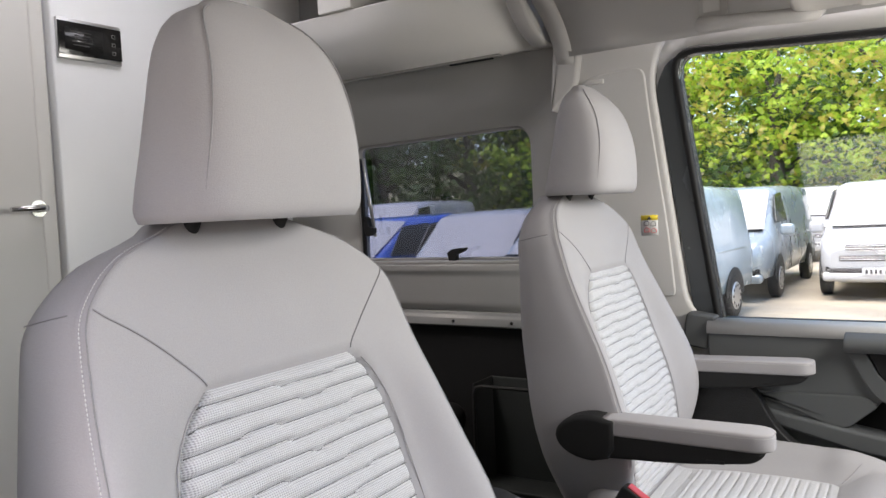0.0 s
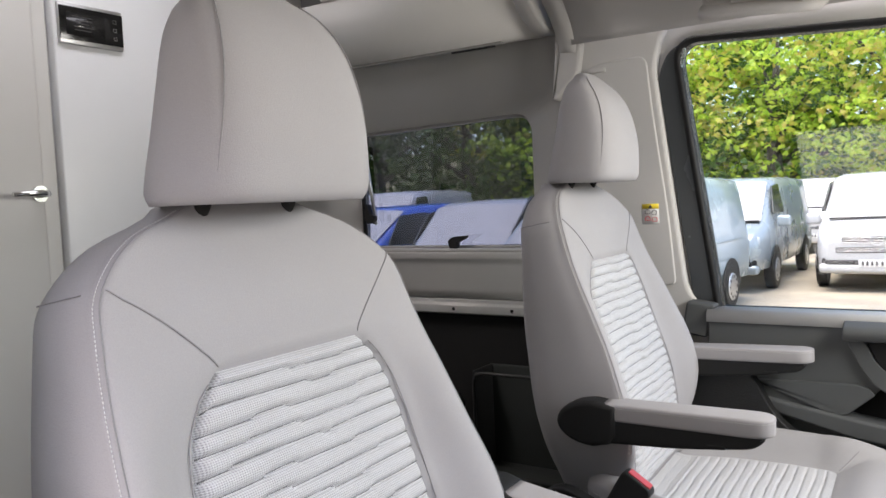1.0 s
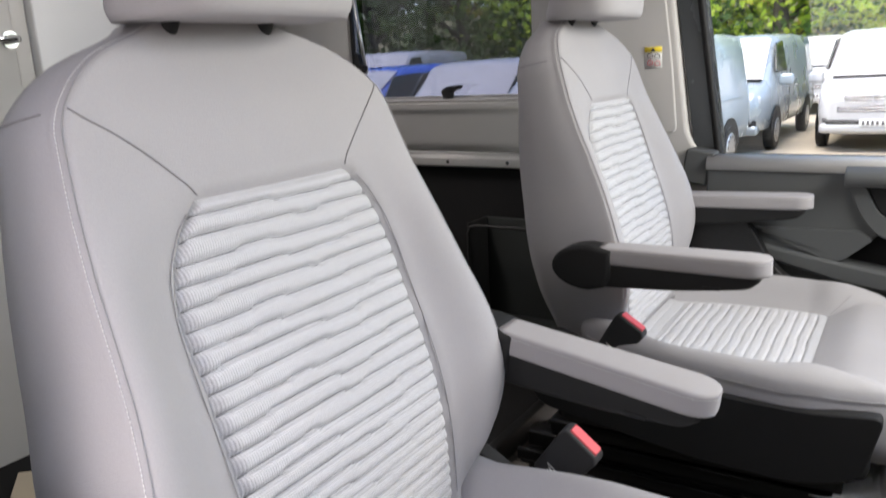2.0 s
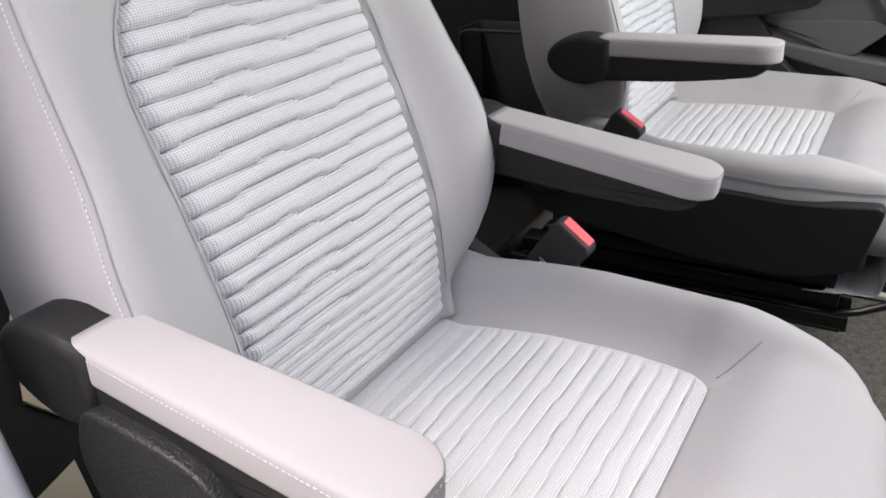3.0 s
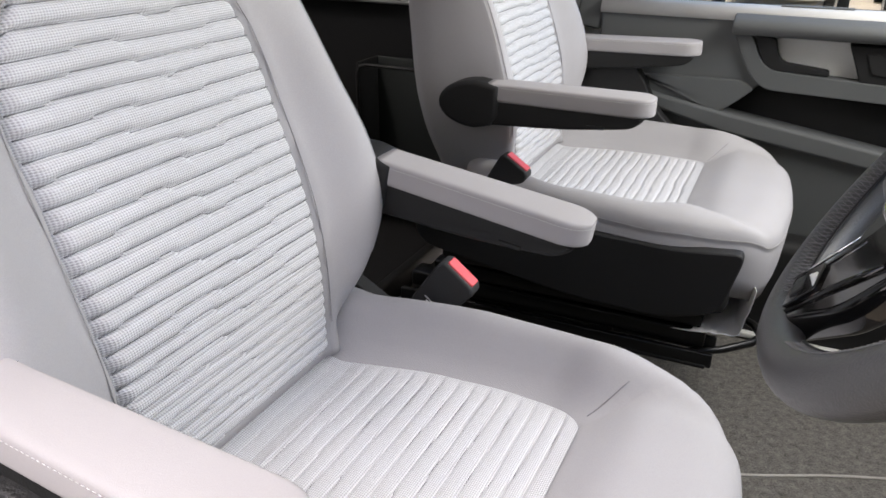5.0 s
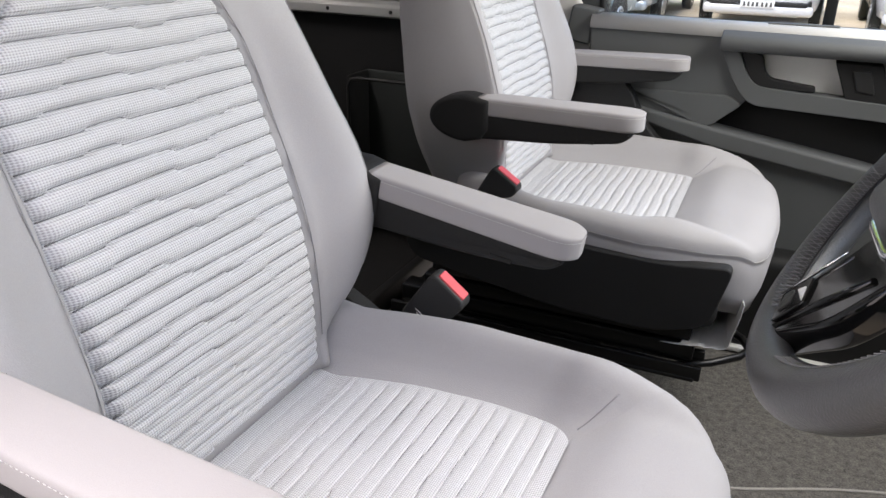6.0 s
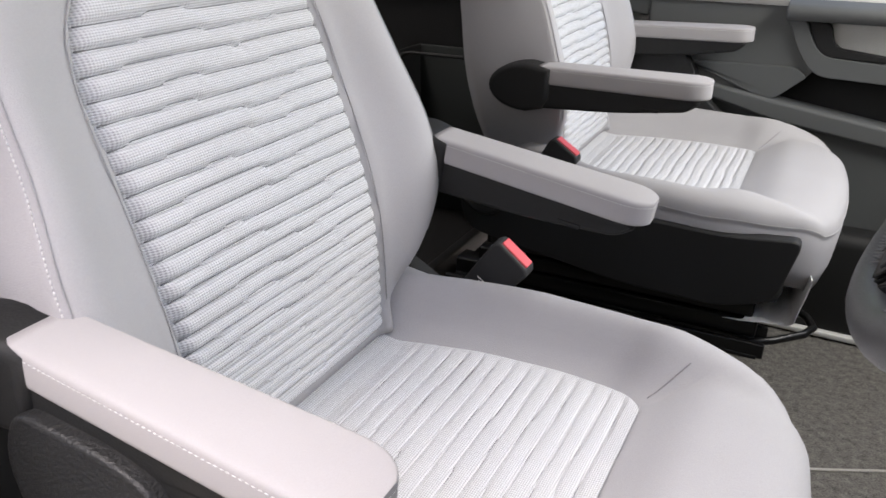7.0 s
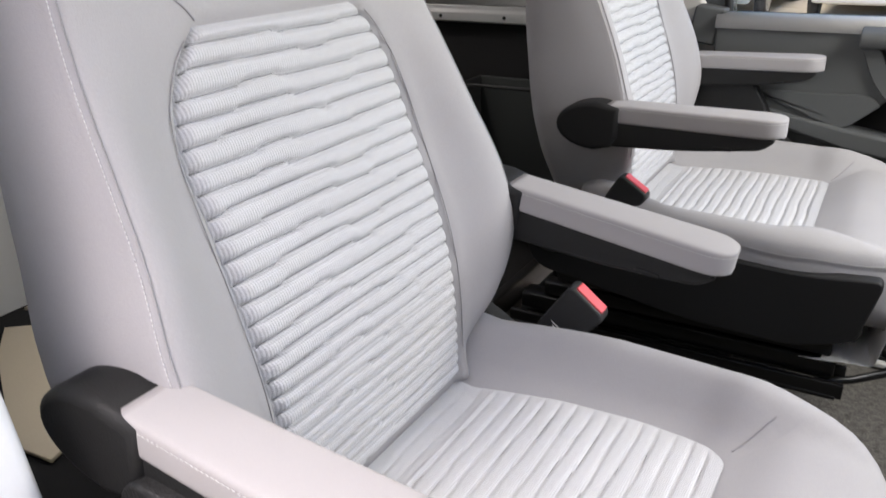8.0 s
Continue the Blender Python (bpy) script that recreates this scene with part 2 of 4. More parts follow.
        rings.append([own.verts.new(p + r * (math.cos(q) * up + math.sin(q) * side)) for q in (2 * math.pi * j / sides for j in range(sides))])
    pairs = list(zip(rings, rings[1:])) + ([(rings[-1], rings[0])] if closed else [])
    for a, b in pairs:
        for j in range(sides):
            own.faces.new((a[j], a[(j + 1) % sides], b[(j + 1) % sides], b[j]))
    if not closed:
        own.faces.new(rings[0][::-1])
        own.faces.new(rings[-1])
    return merge(bm, own)


def sheet(fn, nu, nv, bm=None, uv=None, close_u=False):
    """A surface fn(i, j) -> point over a grid of nu by nv."""
    own = bmesh.new()
    g = [[own.verts.new(fn(i, j)) for i in range(nu)] for j in range(nv)]
    lay = own.loops.layers.uv.new("UVMap") if uv else None
    for j in range(nv - 1):
        for i in range(nu if close_u else nu - 1):
            q = ((i, j), ((i + 1) % nu, j), ((i + 1) % nu, j + 1), (i, j + 1))
            f = own.faces.new([g[b][a] for a, b in q])
            if lay:
                for lp, (a, b) in zip(f.loops, q):
                    lp[lay].uv = uv(a, b)
    if bm is None:
        return own
    return merge(bm, own)


def dashes(points, length, gap, radius, bm=None):
    """Stitches: short threads laid along points."""
    own = bm or bmesh.new()
    pts = [Vector(p) for p in points]
    acc = [0.0]
    for a, b in zip(pts, pts[1:]):
        acc.append(acc[-1] + (b - a).length)

    def at(s):
        for i in range(len(pts) - 1):
            if s <= acc[i + 1]:
                return pts[i].lerp(pts[i + 1], (s - acc[i]) / max(acc[i + 1] - acc[i], 1e-9))
        return pts[-1]
    s = 0.0
    while s + length < acc[-1]:
        tube([at(s), at(s + length / 2), at(s + length)], [radius * 0.6, radius, radius * 0.6], sides=5, bm=own)
        s += length + gap
    return own

# ---- seats ----
CREASE = 0.464                                    # height of the fold between cushion and back
UP, OUT = Vector((-0.18, 0, 0.984)).normalized(), Vector((0.984, 0, 0.18)).normalized()
BACK_W = ((0.0, 0.206), (0.02, 0.217), (0.05, 0.232), (0.08, 0.249), (0.12, 0.266), (0.18, 0.277), (0.23, 0.274), (0.3, 0.260), (0.4, 0.248), (0.5, 0.233), (0.54, 0.226), (0.565, 0.206), (0.59, 0.178), (0.61, 0.14), (0.628, 0.075))
BACK_N = ((0.0, -0.008), (0.03, 0.026), (0.07, 0.05), (0.15, 0.072), (0.25, 0.06), (0.35, 0.035), (0.45, 0.008), (0.55, -0.006), (0.6, -0.02), (0.64, -0.04))
PANEL_W = ((0.0, 0.166), (0.2, 0.17), (0.345, 0.169), (0.39, 0.161), (0.43, 0.139), (0.457, 0.108))
SEAM_W = ((0.457, 0.106), (0.5, 0.150), (0.53, 0.186), (0.54, 0.2), (0.55, 0.216))


def back_point(u, v, n):
    return Vector((0, u, CREASE)) + UP * v + OUT * n


def lumbar(v):
    return 0.031 * smooth(1 - abs(v - 0.14) / 0.28)


def panel_half(v):
    return soft_table(v, PANEL_W, 0.01)


def back_front(u, v):
    """How far the front of the backrest stands out at (u, v)."""
    w, nb, p = soft_table(v, BACK_W), soft_table(v, BACK_N, 0.03), panel_half(v) if v < 0.457 else soft_table(v, SEAM_W)
    a = abs(u)
    t = (a - p) / max(w - p, 0.02)
    inner = -0.012 * smooth(min((p - a) / 0.012, (0.457 - v) / 0.012)) if a < p and v < 0.457 else 0.0
    base = lumbar(v) - 0.05 * smooth((v - 0.5) / 0.2)
    n = base + inner + (nb - base) * smooth(t / 0.8) if t > 0 else base + inner
    r, e = 0.016, w - a
    if e < r:
        n -= r - math.sqrt(max(r * r - (r - e) ** 2, 0))
    return n


def rib_pitch(v):
    """Height of one quilted rib of the backrest: closer together towards the fold."""
    return 0.0152 + 0.0048 * smooth(v / 0.24)


RIB_STEPS = [-0.02]
while RIB_STEPS[-1] < 0.48:
    RIB_STEPS.append(RIB_STEPS[-1] + rib_pitch(max(RIB_STEPS[-1], 0)))


def rib_count(v):
    """How many ribs lie below height v."""
    k = max(i for i, m in enumerate(RIB_STEPS[:-1]) if m <= v + 1e-9)
    return k + (v - RIB_STEPS[k]) / (RIB_STEPS[k + 1] - RIB_STEPS[k])


def rib_height(n):
    k = min(max(int(n), 0), len(RIB_STEPS) - 2)
    return RIB_STEPS[k] + (n - k) * (RIB_STEPS[k + 1] - RIB_STEPS[k])


def furrow(u, k, amount=0.6):
    """How far furrow k steps off its straight line at u."""
    s = 0.0
    for c, h in ((-0.1, 0.0046), (-0.015, -0.0062), (0.07, 0.0046)):
        j = c + 0.03 * math.sin(k * 1.9 + c * 40) + 0.012 * math.sin(k * 5.3 + c * 90)
        s += h * amount * smooth((u - j) / 0.010 + 0.5)
    return s + 0.0006 * math.sin(u * 31 + k * 2.3)


def rib(u, d, pitch, amount=0.6, fold=True):
    """Height of the quilted cloth at d along the panel, from furrow to furrow."""
    k = math.floor(d / pitch)
    marks = [(q * pitch + furrow(u, q, amount)) for q in (k - 1, k, k + 1, k + 2)]
    lo = max(g for g in marks if g <= d)
    hi = min(g for g in marks if g > d)
    f = (d - lo) / (hi - lo)
    if fold:                                   # a roll that hangs over the furrow below it
        return 1 - (1 - f / 0.45) ** 2.4 if f < 0.45 else 1 - ((f - 0.45) / 0.55) ** 4
    return 1 - abs(2 * f - 1) ** 4.5


def make_backrest(seat):
    nv, nf = 72, 61
    vs = [-0.035 + (0.637 + 0.035) * (j / (nv - 1)) for j in range(nv)]
    cols = [math.sin(math.pi / 2 * (2 * i / (nf - 1) - 1)) for i in range(nf)]

    def loop(v):
        vv = max(v, 0.0)
        w = soft_table(vv, BACK_W)
        thick = 0.140 - 0.03 * smooth((vv - 0.3) / 0.33)
        flare = 0.005 + 0.004 * smooth((vv - 0.2) / 0.12)     # the side panel stands wider than the stitched front edge
        pts = [back_point(c * w, v, back_front(c * w, vv)) for c in cols]
        edge = back_front(w * 0.9999, vv)
        for k in (0.06, 0.3, 0.6, 0.85):
            pts.append(back_point(w + flare * math.sin(k * math.pi) ** 0.6, v, edge * (1 - k) - thick * k * 0.92))
        for i in range(12):
            q = i / 11
            pts.append(back_point(w * (1 - 2 * q) * 0.98, v, -thick + 0.02 * abs(1 - 2 * q) ** 4))
        for k in (0.85, 0.6, 0.3, 0.06):
            pts.append(back_point(-w - flare * math.sin(k * math.pi) ** 0.6, v, edge * (1 - k) - thick * k * 0.92))
        return pts
    loops = [loop(v) for v in vs]
    n = len(loops[0])
    bm = sheet(lambda i, j: loops[j][i], n, nv, close_u=True)
    bm.verts.ensure_lookup_table()
    bm.faces.new([bm.verts[i] for i in range(n)])
    bm.faces.new([bm.verts[(nv - 1) * n + i] for i in range(n)])
    return part("backrest", bm, M_UPHOL, seat)


def make_back_panel(seat):
    nu, nv, top = 90, 430, 0.457

    def uv_at(i, j):
        v = -0.02 + (top + 0.02) * j / (nv - 1)
        return (2 * i / (nu - 1) - 1) * (panel_half(max(v, 0)) - 0.001), v

    def pt(i, j):
        u, v = uv_at(i, j)
        edge = min(i, nu - 1 - i) / 5, (nv - 1 - j) / 12
        puff = smooth(min(edge[0], edge[1], 1))
        return back_point(u, v, lumbar(v) - 0.0095 + 0.0088 * puff * rib(u, rib_count(v) * 0.0195, 0.0195) + 0.0046 * puff)
    panel = part("ribbed_panel", sheet(pt, nu, nv, uv=uv_at), M_RIB, seat, "pale grey ribbed woven cloth panel")
    # quilting threads, dark to draw the crease shade along each furrow
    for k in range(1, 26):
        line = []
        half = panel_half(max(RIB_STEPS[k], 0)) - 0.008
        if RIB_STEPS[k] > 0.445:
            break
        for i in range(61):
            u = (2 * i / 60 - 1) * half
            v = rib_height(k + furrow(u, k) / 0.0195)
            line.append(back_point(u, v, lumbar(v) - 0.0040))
        part("shaded_quilting_seam", tube(line, 0.0008, sides=5), M_QUILT, panel)
    for s in (-1, 1):
        border = [back_point(s * (panel_half(v) + 0.0008), v, back_front(panel_half(v) + 0.002, v) + 0.0002) for v in (0.012 + 0.43 * k / 60 for k in range(61))]
        part("border_seam", tube(border, 0.0007, sides=5), M_SEAM, panel)
    return panel


def cushion_top(x, y):
    """Height of the cushion's upper face, before its rim rolls over."""
    side = smooth((abs(y) - cushion_half(x)) / (0.085 - 0.03 * smooth((0.12 - x) / 0.12)))
    side = max(side, 0.5 * smooth((x - 0.345) / 0.08))
    rear = smooth((0.56 - x) / 0.38)
    z = 0.418 + 0.008 * smooth((x - 0.3) / 0.08) + side * (0.070 * rear + 0.040 * (1 - rear))
    return z + 0.02 * smooth((0.04 - x) / 0.08)


def cushion_half(x):
    return soft_table(x, ((-0.05, 0.165), (0.02, 0.166), (0.06, 0.178), (0.14, 0.196), (0.24, 0.202), (0.31, 0.196), (0.345, 0.18)), 0.012)


CUSH = rounded([(-0.07, -0.245), (0.1, -0.295), (0.38, -0.308), (0.522, -0.235), (0.545, 0.0), (0.522, 0.235), (0.38, 0.308), (0.1, 0.295), (-0.07, 0.245)], [0.05, 0.15, 0.15, 0.14, 0.2, 0.14, 0.15, 0.15, 0.05], 8)


def make_cushion(seat):
    c, n = Vector((0.2, 0.0)), len(CUSH)
    ks = [0.02] + [0.06 * i for i in range(1, 13)] + [0.76, 0.8, 0.84, 0.87, 0.9, 0.925, 0.95, 0.97, 0.985, 0.995, 1.0]
    rings = []
    for k in ks:
        ring = []
        for p in CUSH:
            q = c + (Vector(p) - c) * k
            z = cushion_top(q.x, q.y)
            if k > 0.82:
                t = (k - 0.82) / 0.18
                z -= 0.036 * (1 - math.sqrt(max(1 - t * t, 0)))
            inside = min(smooth((cushion_half(q.x) - 0.012 - abs(q.y)) / 0.012), smooth((0.338 - q.x) / 0.012))
            ring.append((q.x, q.y, z - 0.012 * inside))
        rings.append(ring)
    rim = rings[-1]
    for dz, s in ((0.004, 1.002), (0.009, 1.003), (0.0125, 0.996), (0.018, 0.999), (0.04, 1.0), (0.08, 0.988), (0.12, 0.955)):
        rings.append([(c.x + (x - c.x) * s, c.y + (y - c.y) * s, z - dz) for x, y, z in rim])
    bm = sheet(lambda i, j: rings[j][i], n, len(rings), close_u=True)
    bm.verts.ensure_lookup_table()
    bm.faces.new([bm.verts[i] for i in range(n)])
    bm.faces.new([bm.verts[(len(rings) - 1) * n + i] for i in range(n)])
    ob = part("cushion", bm, M_UPHOL, seat)
    line = [Vector((c.x + (x - c.x) * 1.003, c.y + (y - c.y) * 1.003, z - 0.0065)) for x, y, z in rim if x > -0.05]
    part("stitching", dashes(line, 0.0034, 0.002, 0.0007), M_STITCH, ob, "pale stitched seam")
    for s in (-1, 1):
        run = []
        for j in range(17):
            x, y = 0.352 + 0.036 * j / 16, s * (0.188 + 0.042 * j / 16)
            run.append((x, y, cushion_top(x, y) + 0.0014))
        part("seam", tube(run, 0.0009, sides=6), M_SEAM, ob)
    return ob


def make_cushion_panel(seat):
    nu, nx = 72, 210

    def uv_at(i, j):
        x = -0.05 + 0.400 * j / (nx - 1)
        f = 2 * i / (nu - 1) - 1
        h = cushion_half(x) - 0.001
        if x > 0.322:
            h -= 0.028 * (1 - math.sqrt(max(1 - ((x - 0.322) / 0.0285) ** 2, 0)))
        return f * h, x

    def pt(i, j):
        u, x = uv_at(i, j)
        puff = smooth(min(min(i, nu - 1 - i) / 4, (nx - 1 - j) / 6, 1))
        flat = 1 if x > 0.055 else 0.35
        return (x, u, cushion_top(x, u) + 0.003 * (1 - puff) + puff * (-0.002 + 0.0052 * flat * max(rib(u, x, 0.0205, 0.35, False), smooth((x - 0.329) / 0.008))))
    panel = part("ribbed_panel", sheet(pt, nu, nx, uv=uv_at), M_RIB, seat, "pale grey ribbed woven cloth panel")
    # dark threads again: stitching with the furrows' shade in its colour
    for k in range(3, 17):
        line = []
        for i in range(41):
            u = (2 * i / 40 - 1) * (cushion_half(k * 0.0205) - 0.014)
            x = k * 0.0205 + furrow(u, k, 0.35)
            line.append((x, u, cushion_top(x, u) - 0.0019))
        part("shaded_quilting_seam", tube(line, 0.0008, sides=5), M_QUILT, panel)
    return panel


HEAD_W = ((0.62, 0.126), (0.632, 0.134), (0.665, 0.133), (0.70, 0.129), (0.735, 0.125), (0.775, 0.119), (0.805, 0.112), (0.828, 0.099), (0.843, 0.078), (0.851, 0.045))


def head_depth(v):
    """Front and back of the headrest at height v: it bulges forward and closes in a dome."""
    up = (v - 0.62) / 0.237
    front = 0.076 + 0.022 * math.sin(math.pi * min(max(up, 0.0), 1.0) * 0.9) - 0.03 * up ** 3 - 0.006 * smooth((0.632 - v) / 0.012)
    back = -0.084 + 0.088 * up + 0.006 * smooth((0.632 - v) / 0.012)
    dome = math.sqrt(max(1 - (max(up - 0.66, 0) / 0.36) ** 2, 0.0))
    mid, half = (front + back) / 2, (front - back) / 2 * (0.25 + 0.75 * dome)
    return mid + half, mid - half


def make_headrest(seat):
    nv = 40
    vs = [0.62 + 0.237 * (j / (nv - 1)) ** 0.9 for j in range(nv)]

    def loop(v):
        w = soft_table(v, HEAD_W, 0.008) * 0.97
        up = (v - 0.62) / 0.237
        front, back = head_depth(v)
        pts = []
        for i in range(48):
            q = 2 * math.pi * i / 48
            cs, sn = math.cos(q), math.sin(q)
            a = math.copysign(abs(cs) ** 0.55, cs)
            b = math.copysign(abs(sn) ** 0.55, sn)
            mid, half = (front + back) / 2, (front - back) / 2
            n = mid + half * b
            pts.append(back_point(a * w * (1 - 0.05 * max(b, 0)), v - 0.009 * (1 - up) - 0.183 * (n - 0.06) * (1 - up) ** 2, n))
        return pts
    loops = [loop(v) for v in vs]
    bm = sheet(lambda i, j: loops[j][i], 48, nv, close_u=True)
    bm.verts.ensure_lookup_table()
    bm.faces.new([bm.verts[i] for i in range(48)])
    bm.faces.new([bm.verts[(nv - 1) * 48 + i] for i in range(48)])
    head = part("headrest", bm, M_UPHOL, seat)
    for s in (-1, 1):
        line = []
        for j in range(26):
            v = 0.626 + 0.216 * j / 25
            up = (v - 0.62) / 0.237
            w = soft_table(v, HEAD_W, 0.008) * 0.97
            front, back = head_depth(v)
            a = 0.93 - 0.1 * up
            b = (1 - a ** (2 / 0.55)) ** (0.55 / 2)
            line.append(back_point(s * a * w * (1 - 0.05 * b), v, (front + back) / 2 + (front - back) / 2 * b + 0.0006))
        part("seam", tube(line, 0.0009, sides=5), M_SEAM, head)
    for s in (-1, 1):
        part("headrest_post", tube([back_point(s * 0.065, 0.58, -0.075), back_point(s * 0.065, 0.64, -0.02)], 0.009, sides=12), M_BLACK, head, "black plastic headrest post sleeve")
    return head


def make_armrest(seat, side, pitch, lift=0.0, ahead=0.0):
    """Armrest on a side of the seat (-1 or 1), turned up or down about its pivot."""
    y = side * 0.287
    turn = Matrix.Translation((-0.03 + ahead, y + ahead * 0.6 * side, 0.61 + lift)) @ pose(0, 0, 0, 0, -pitch, 0)
    bm = slab(rounded([(0.04, 0.027), (0.30, 0.026), (0.316, 0.016), (0.295, -0.002), (0.18, -0.016), (0.03, -0.022)], [0, 0.006, 0.01, 0.015, 0.05, 0.01]), "y", -0.027, 0.027, 0.006, 3)
    pivot = [(0.015 + 0.072 * math.cos(q), 0.014 + 0.043 * math.sin(q)) for q in (math.pi * (0.5 + k / 14) for k in range(15))]
    slab(pivot + [(0.045, -0.022), (0.058, -0.004), (0.06, 0.05)], "y", -0.0335, 0.0335, 0.009, 4, bm)
    arm = part("armrest", bm, M_ARM, seat, "black plastic armrest body with a round pivot")
    arm.matrix_basis = turn
    nu, ns = 36, 44

    def pt(i, j):
        s = math.sin(math.pi / 2 * j / (ns - 1))
        x = 0.036 + 0.29 * s
        q = 2 * math.pi * i / nu
        cs, sn = math.cos(q), math.sin(q)
        a, b = math.copysign(abs(cs) ** 0.2, cs), math.copysign(abs(sn) ** 0.34, sn)
        half = 0.0285 + 0.006 * s
        tip = math.sqrt(max(1 - (max(s - 0.84, 0) / 0.16) ** 3 * 0.9, 0))
        return (x, a * half * tip, 0.0375 - 0.003 * s + (0.0165 * b) * (0.8 + 0.2 * tip))
    bm = sheet(pt, nu, ns, close_u=True)
    bm.verts.ensure_lookup_table()
    bm.faces.new([bm.verts[i] for i in range(nu)])
    bm.faces.new([bm.verts[(ns - 1) * nu + i] for i in range(nu)])
    pad = part("pad", bm, M_PAD, arm, "pale grey cloth armrest pad with white stitching")
    line = []
    for k in range(81):
        q = k / 80 * 2 - 1
        s = math.sin(math.pi / 2 * min(1.0, (1 - abs(q)) * 1.25 + 0.03))
        tip = math.sqrt(max(1 - (max(s - 0.84, 0) / 0.16) ** 3 * 0.9, 0))
        a = math.copysign(1, q) if abs(q) > 0.224 else q / 0.224
        line.append((0.0365 + 0.29 * s, a * ((0.0285 + 0.006 * s) * tip + 0.0003), 0.0475 - 0.004 * s))
    part("stitching", dashes(line, 0.0030, 0.0018, 0.0003), M_STITCH, arm)
    part("latch", box(0.235, -0.0265, -0.004, 0.03, 0.004, 0.006, 0.001), M_RUBBER, arm)
    return arm


def make_seat(m, pitches, outer, label):
    seat = thing("front_seat", label, "seat", m, "front seats")
    back = make_backrest(seat)
    make_back_panel(seat)
    make_cushion(seat)
    make_cushion_panel(seat)
    make_headrest(seat)
    for side, p in zip((-1, 1), pitches):
        make_armrest(seat, side, p, 0.013 if p < -5 else (0.014 if p < 0 else 0.0), 0.014 if p < -5 else 0.0)
    def edge(s, v, d, up=0.0):
        """A point on the stitched front edge of the backrest, d inside it."""
        u = soft_table(v, BACK_W) - d
        return back_point(s * u, v, back_front(u, v) + up)
    vs = [0.08 + 0.546 * k / 72 for k in range(73)]
    for d, r, name in ((0.0022, 0.00065, "stitching"), (0.0062, 0.0007, "seam")):
        rim = [edge(-1, v, d, 0.0008) for v in vs]
        rim += [edge(-1, 0.6262, d, 0.0008).lerp(edge(1, 0.6262, d, 0.0008), k / 12) for k in range(1, 12)]
        rim += [edge(1, v, d, 0.0008) for v in reversed(vs)]
        if name == "stitching":
            part("stitching", dashes(rim, 0.0028, 0.0014, r), M_STITCH, back, "white stitching along the front edge")
        else:
            part("piped_seam", tube(rim, r, sides=6), M_SEAM, back)
    for s in (-1, 1):
        w = soft_table(0.548, BACK_W)
        e = back_front(w * 0.9999, 0.548)
        cross = [back_point(s * (w + 0.0092 * math.sin(k * math.pi) ** 0.6 + 0.0004), 0.548, e * (1 - k) - 0.119 * k * 0.92) for k in (0.06 + 0.8 * j / 12 for j in range(13))]
        part("seam", tube(cross, 0.0007, sides=6), M_SEAM, back)
        seam = [back_point(s * soft_table(v, SEAM_W), v, back_front(soft_table(v, SEAM_W), v) + 0.0006) for v in (0.457 + 0.092 * k / 24 for k in range(25))]
        part("seam", tube(seam, 0.0009, sides=6), M_SEAM, back)
    tall = rounded([(0.02, 0.628), (0.10, 0.622), (0.145, 0.61), (0.172, 0.575), (0.21, 0.50), (0.29, 0.435), (0.44, 0.405), (0.45, 0.33), (0.34, 0.28), (0.06, 0.28), (0.03, 0.42), (0.012, 0.51), (-0.004, 0.58)], [0.02, 0.03, 0.03, 0.04, 0.06, 0.06, 0.02, 0.04, 0.04, 0.04, 0.08, 0.05, 0.03])
    low = rounded([(-0.15, 0.455), (-0.09, 0.50), (-0.02, 0.47), (0.05, 0.428), (0.2, 0.418), (0.36, 0.412), (0.478, 0.424), (0.45, 0.305), (0.356, 0.278), (0.18, 0.284), (-0.13, 0.335)], [0.03, 0.04, 0.03, 0.03, 0.05, 0.04, 0.02, 0.03, 0.03, 0.05, 0.04])
    if outer < 0:
        low = [(x if x < 0.2 else 0.2 + (x - 0.2) * 0.55, z) for x, z in low]
    for shape, s, w in ((tall, outer, 0.04), (low, -outer, 0.03)):
        a, b = sorted((s * 0.286, s * (0.286 + w)))
        part("side_cover", slab(shape, "y", a, b, 0.004, 3), M_GRAINED if w > 0.035 else M_BLACK, seat, "grained charcoal plastic side cover")
    part("recliner_knob", tube([(-0.085, -outer * 0.285, 0.42), (-0.085, -outer * 0.325, 0.42), (-0.085, -outer * 0.332, 0.42)], [0.05, 0.048, 0.04], sides=28), M_BLACK, seat, "black round recliner knob")
    part("seat_pan", box(0.18, 0, 0.31, 0.56, 0.54, 0.07, 0.02), M_BLACK, seat)
    for y in (-0.2, 0.2):
        part("runner", box(0.12, y, 0.2, 0.62, 0.05, 0.035, 0.004, bm=box(0.14, y, 0.235, 0.56, 0.036, 0.03, 0.004)), M_STEEL, seat, "black painted steel seat runner")
    for y in (-0.235, -0.165, 0.165, 0.235):
        part("floor_rail", box(0.12, y, 0.165, 0.66, 0.012, 0.03, 0.003, bm=box(0.12, y * 0.97, 0.152, 0.64, 0.03, 0.008, 0.002)), M_STEEL, seat)
    part("pedestal", box(0.02, 0, 0.09, 0.46, 0.40, 0.18, 0.02, bm=box(0.08, 0, 0.25, 0.44, 0.36, 0.1, 0.01)), M_STEEL, seat, "black steel seat pedestal")
    return seat

driver = make_seat(pose(-0.018, 0, 0), (-5.0, -8), -1, "light grey cloth driver seat with a ribbed centre and two armrests")
passenger = make_seat(pose(-0.025, 1.012, 0.020, 0, 0, 1.0), (0.5, 2), 1, "light grey cloth passenger seat with a ribbed centre and two armrests")


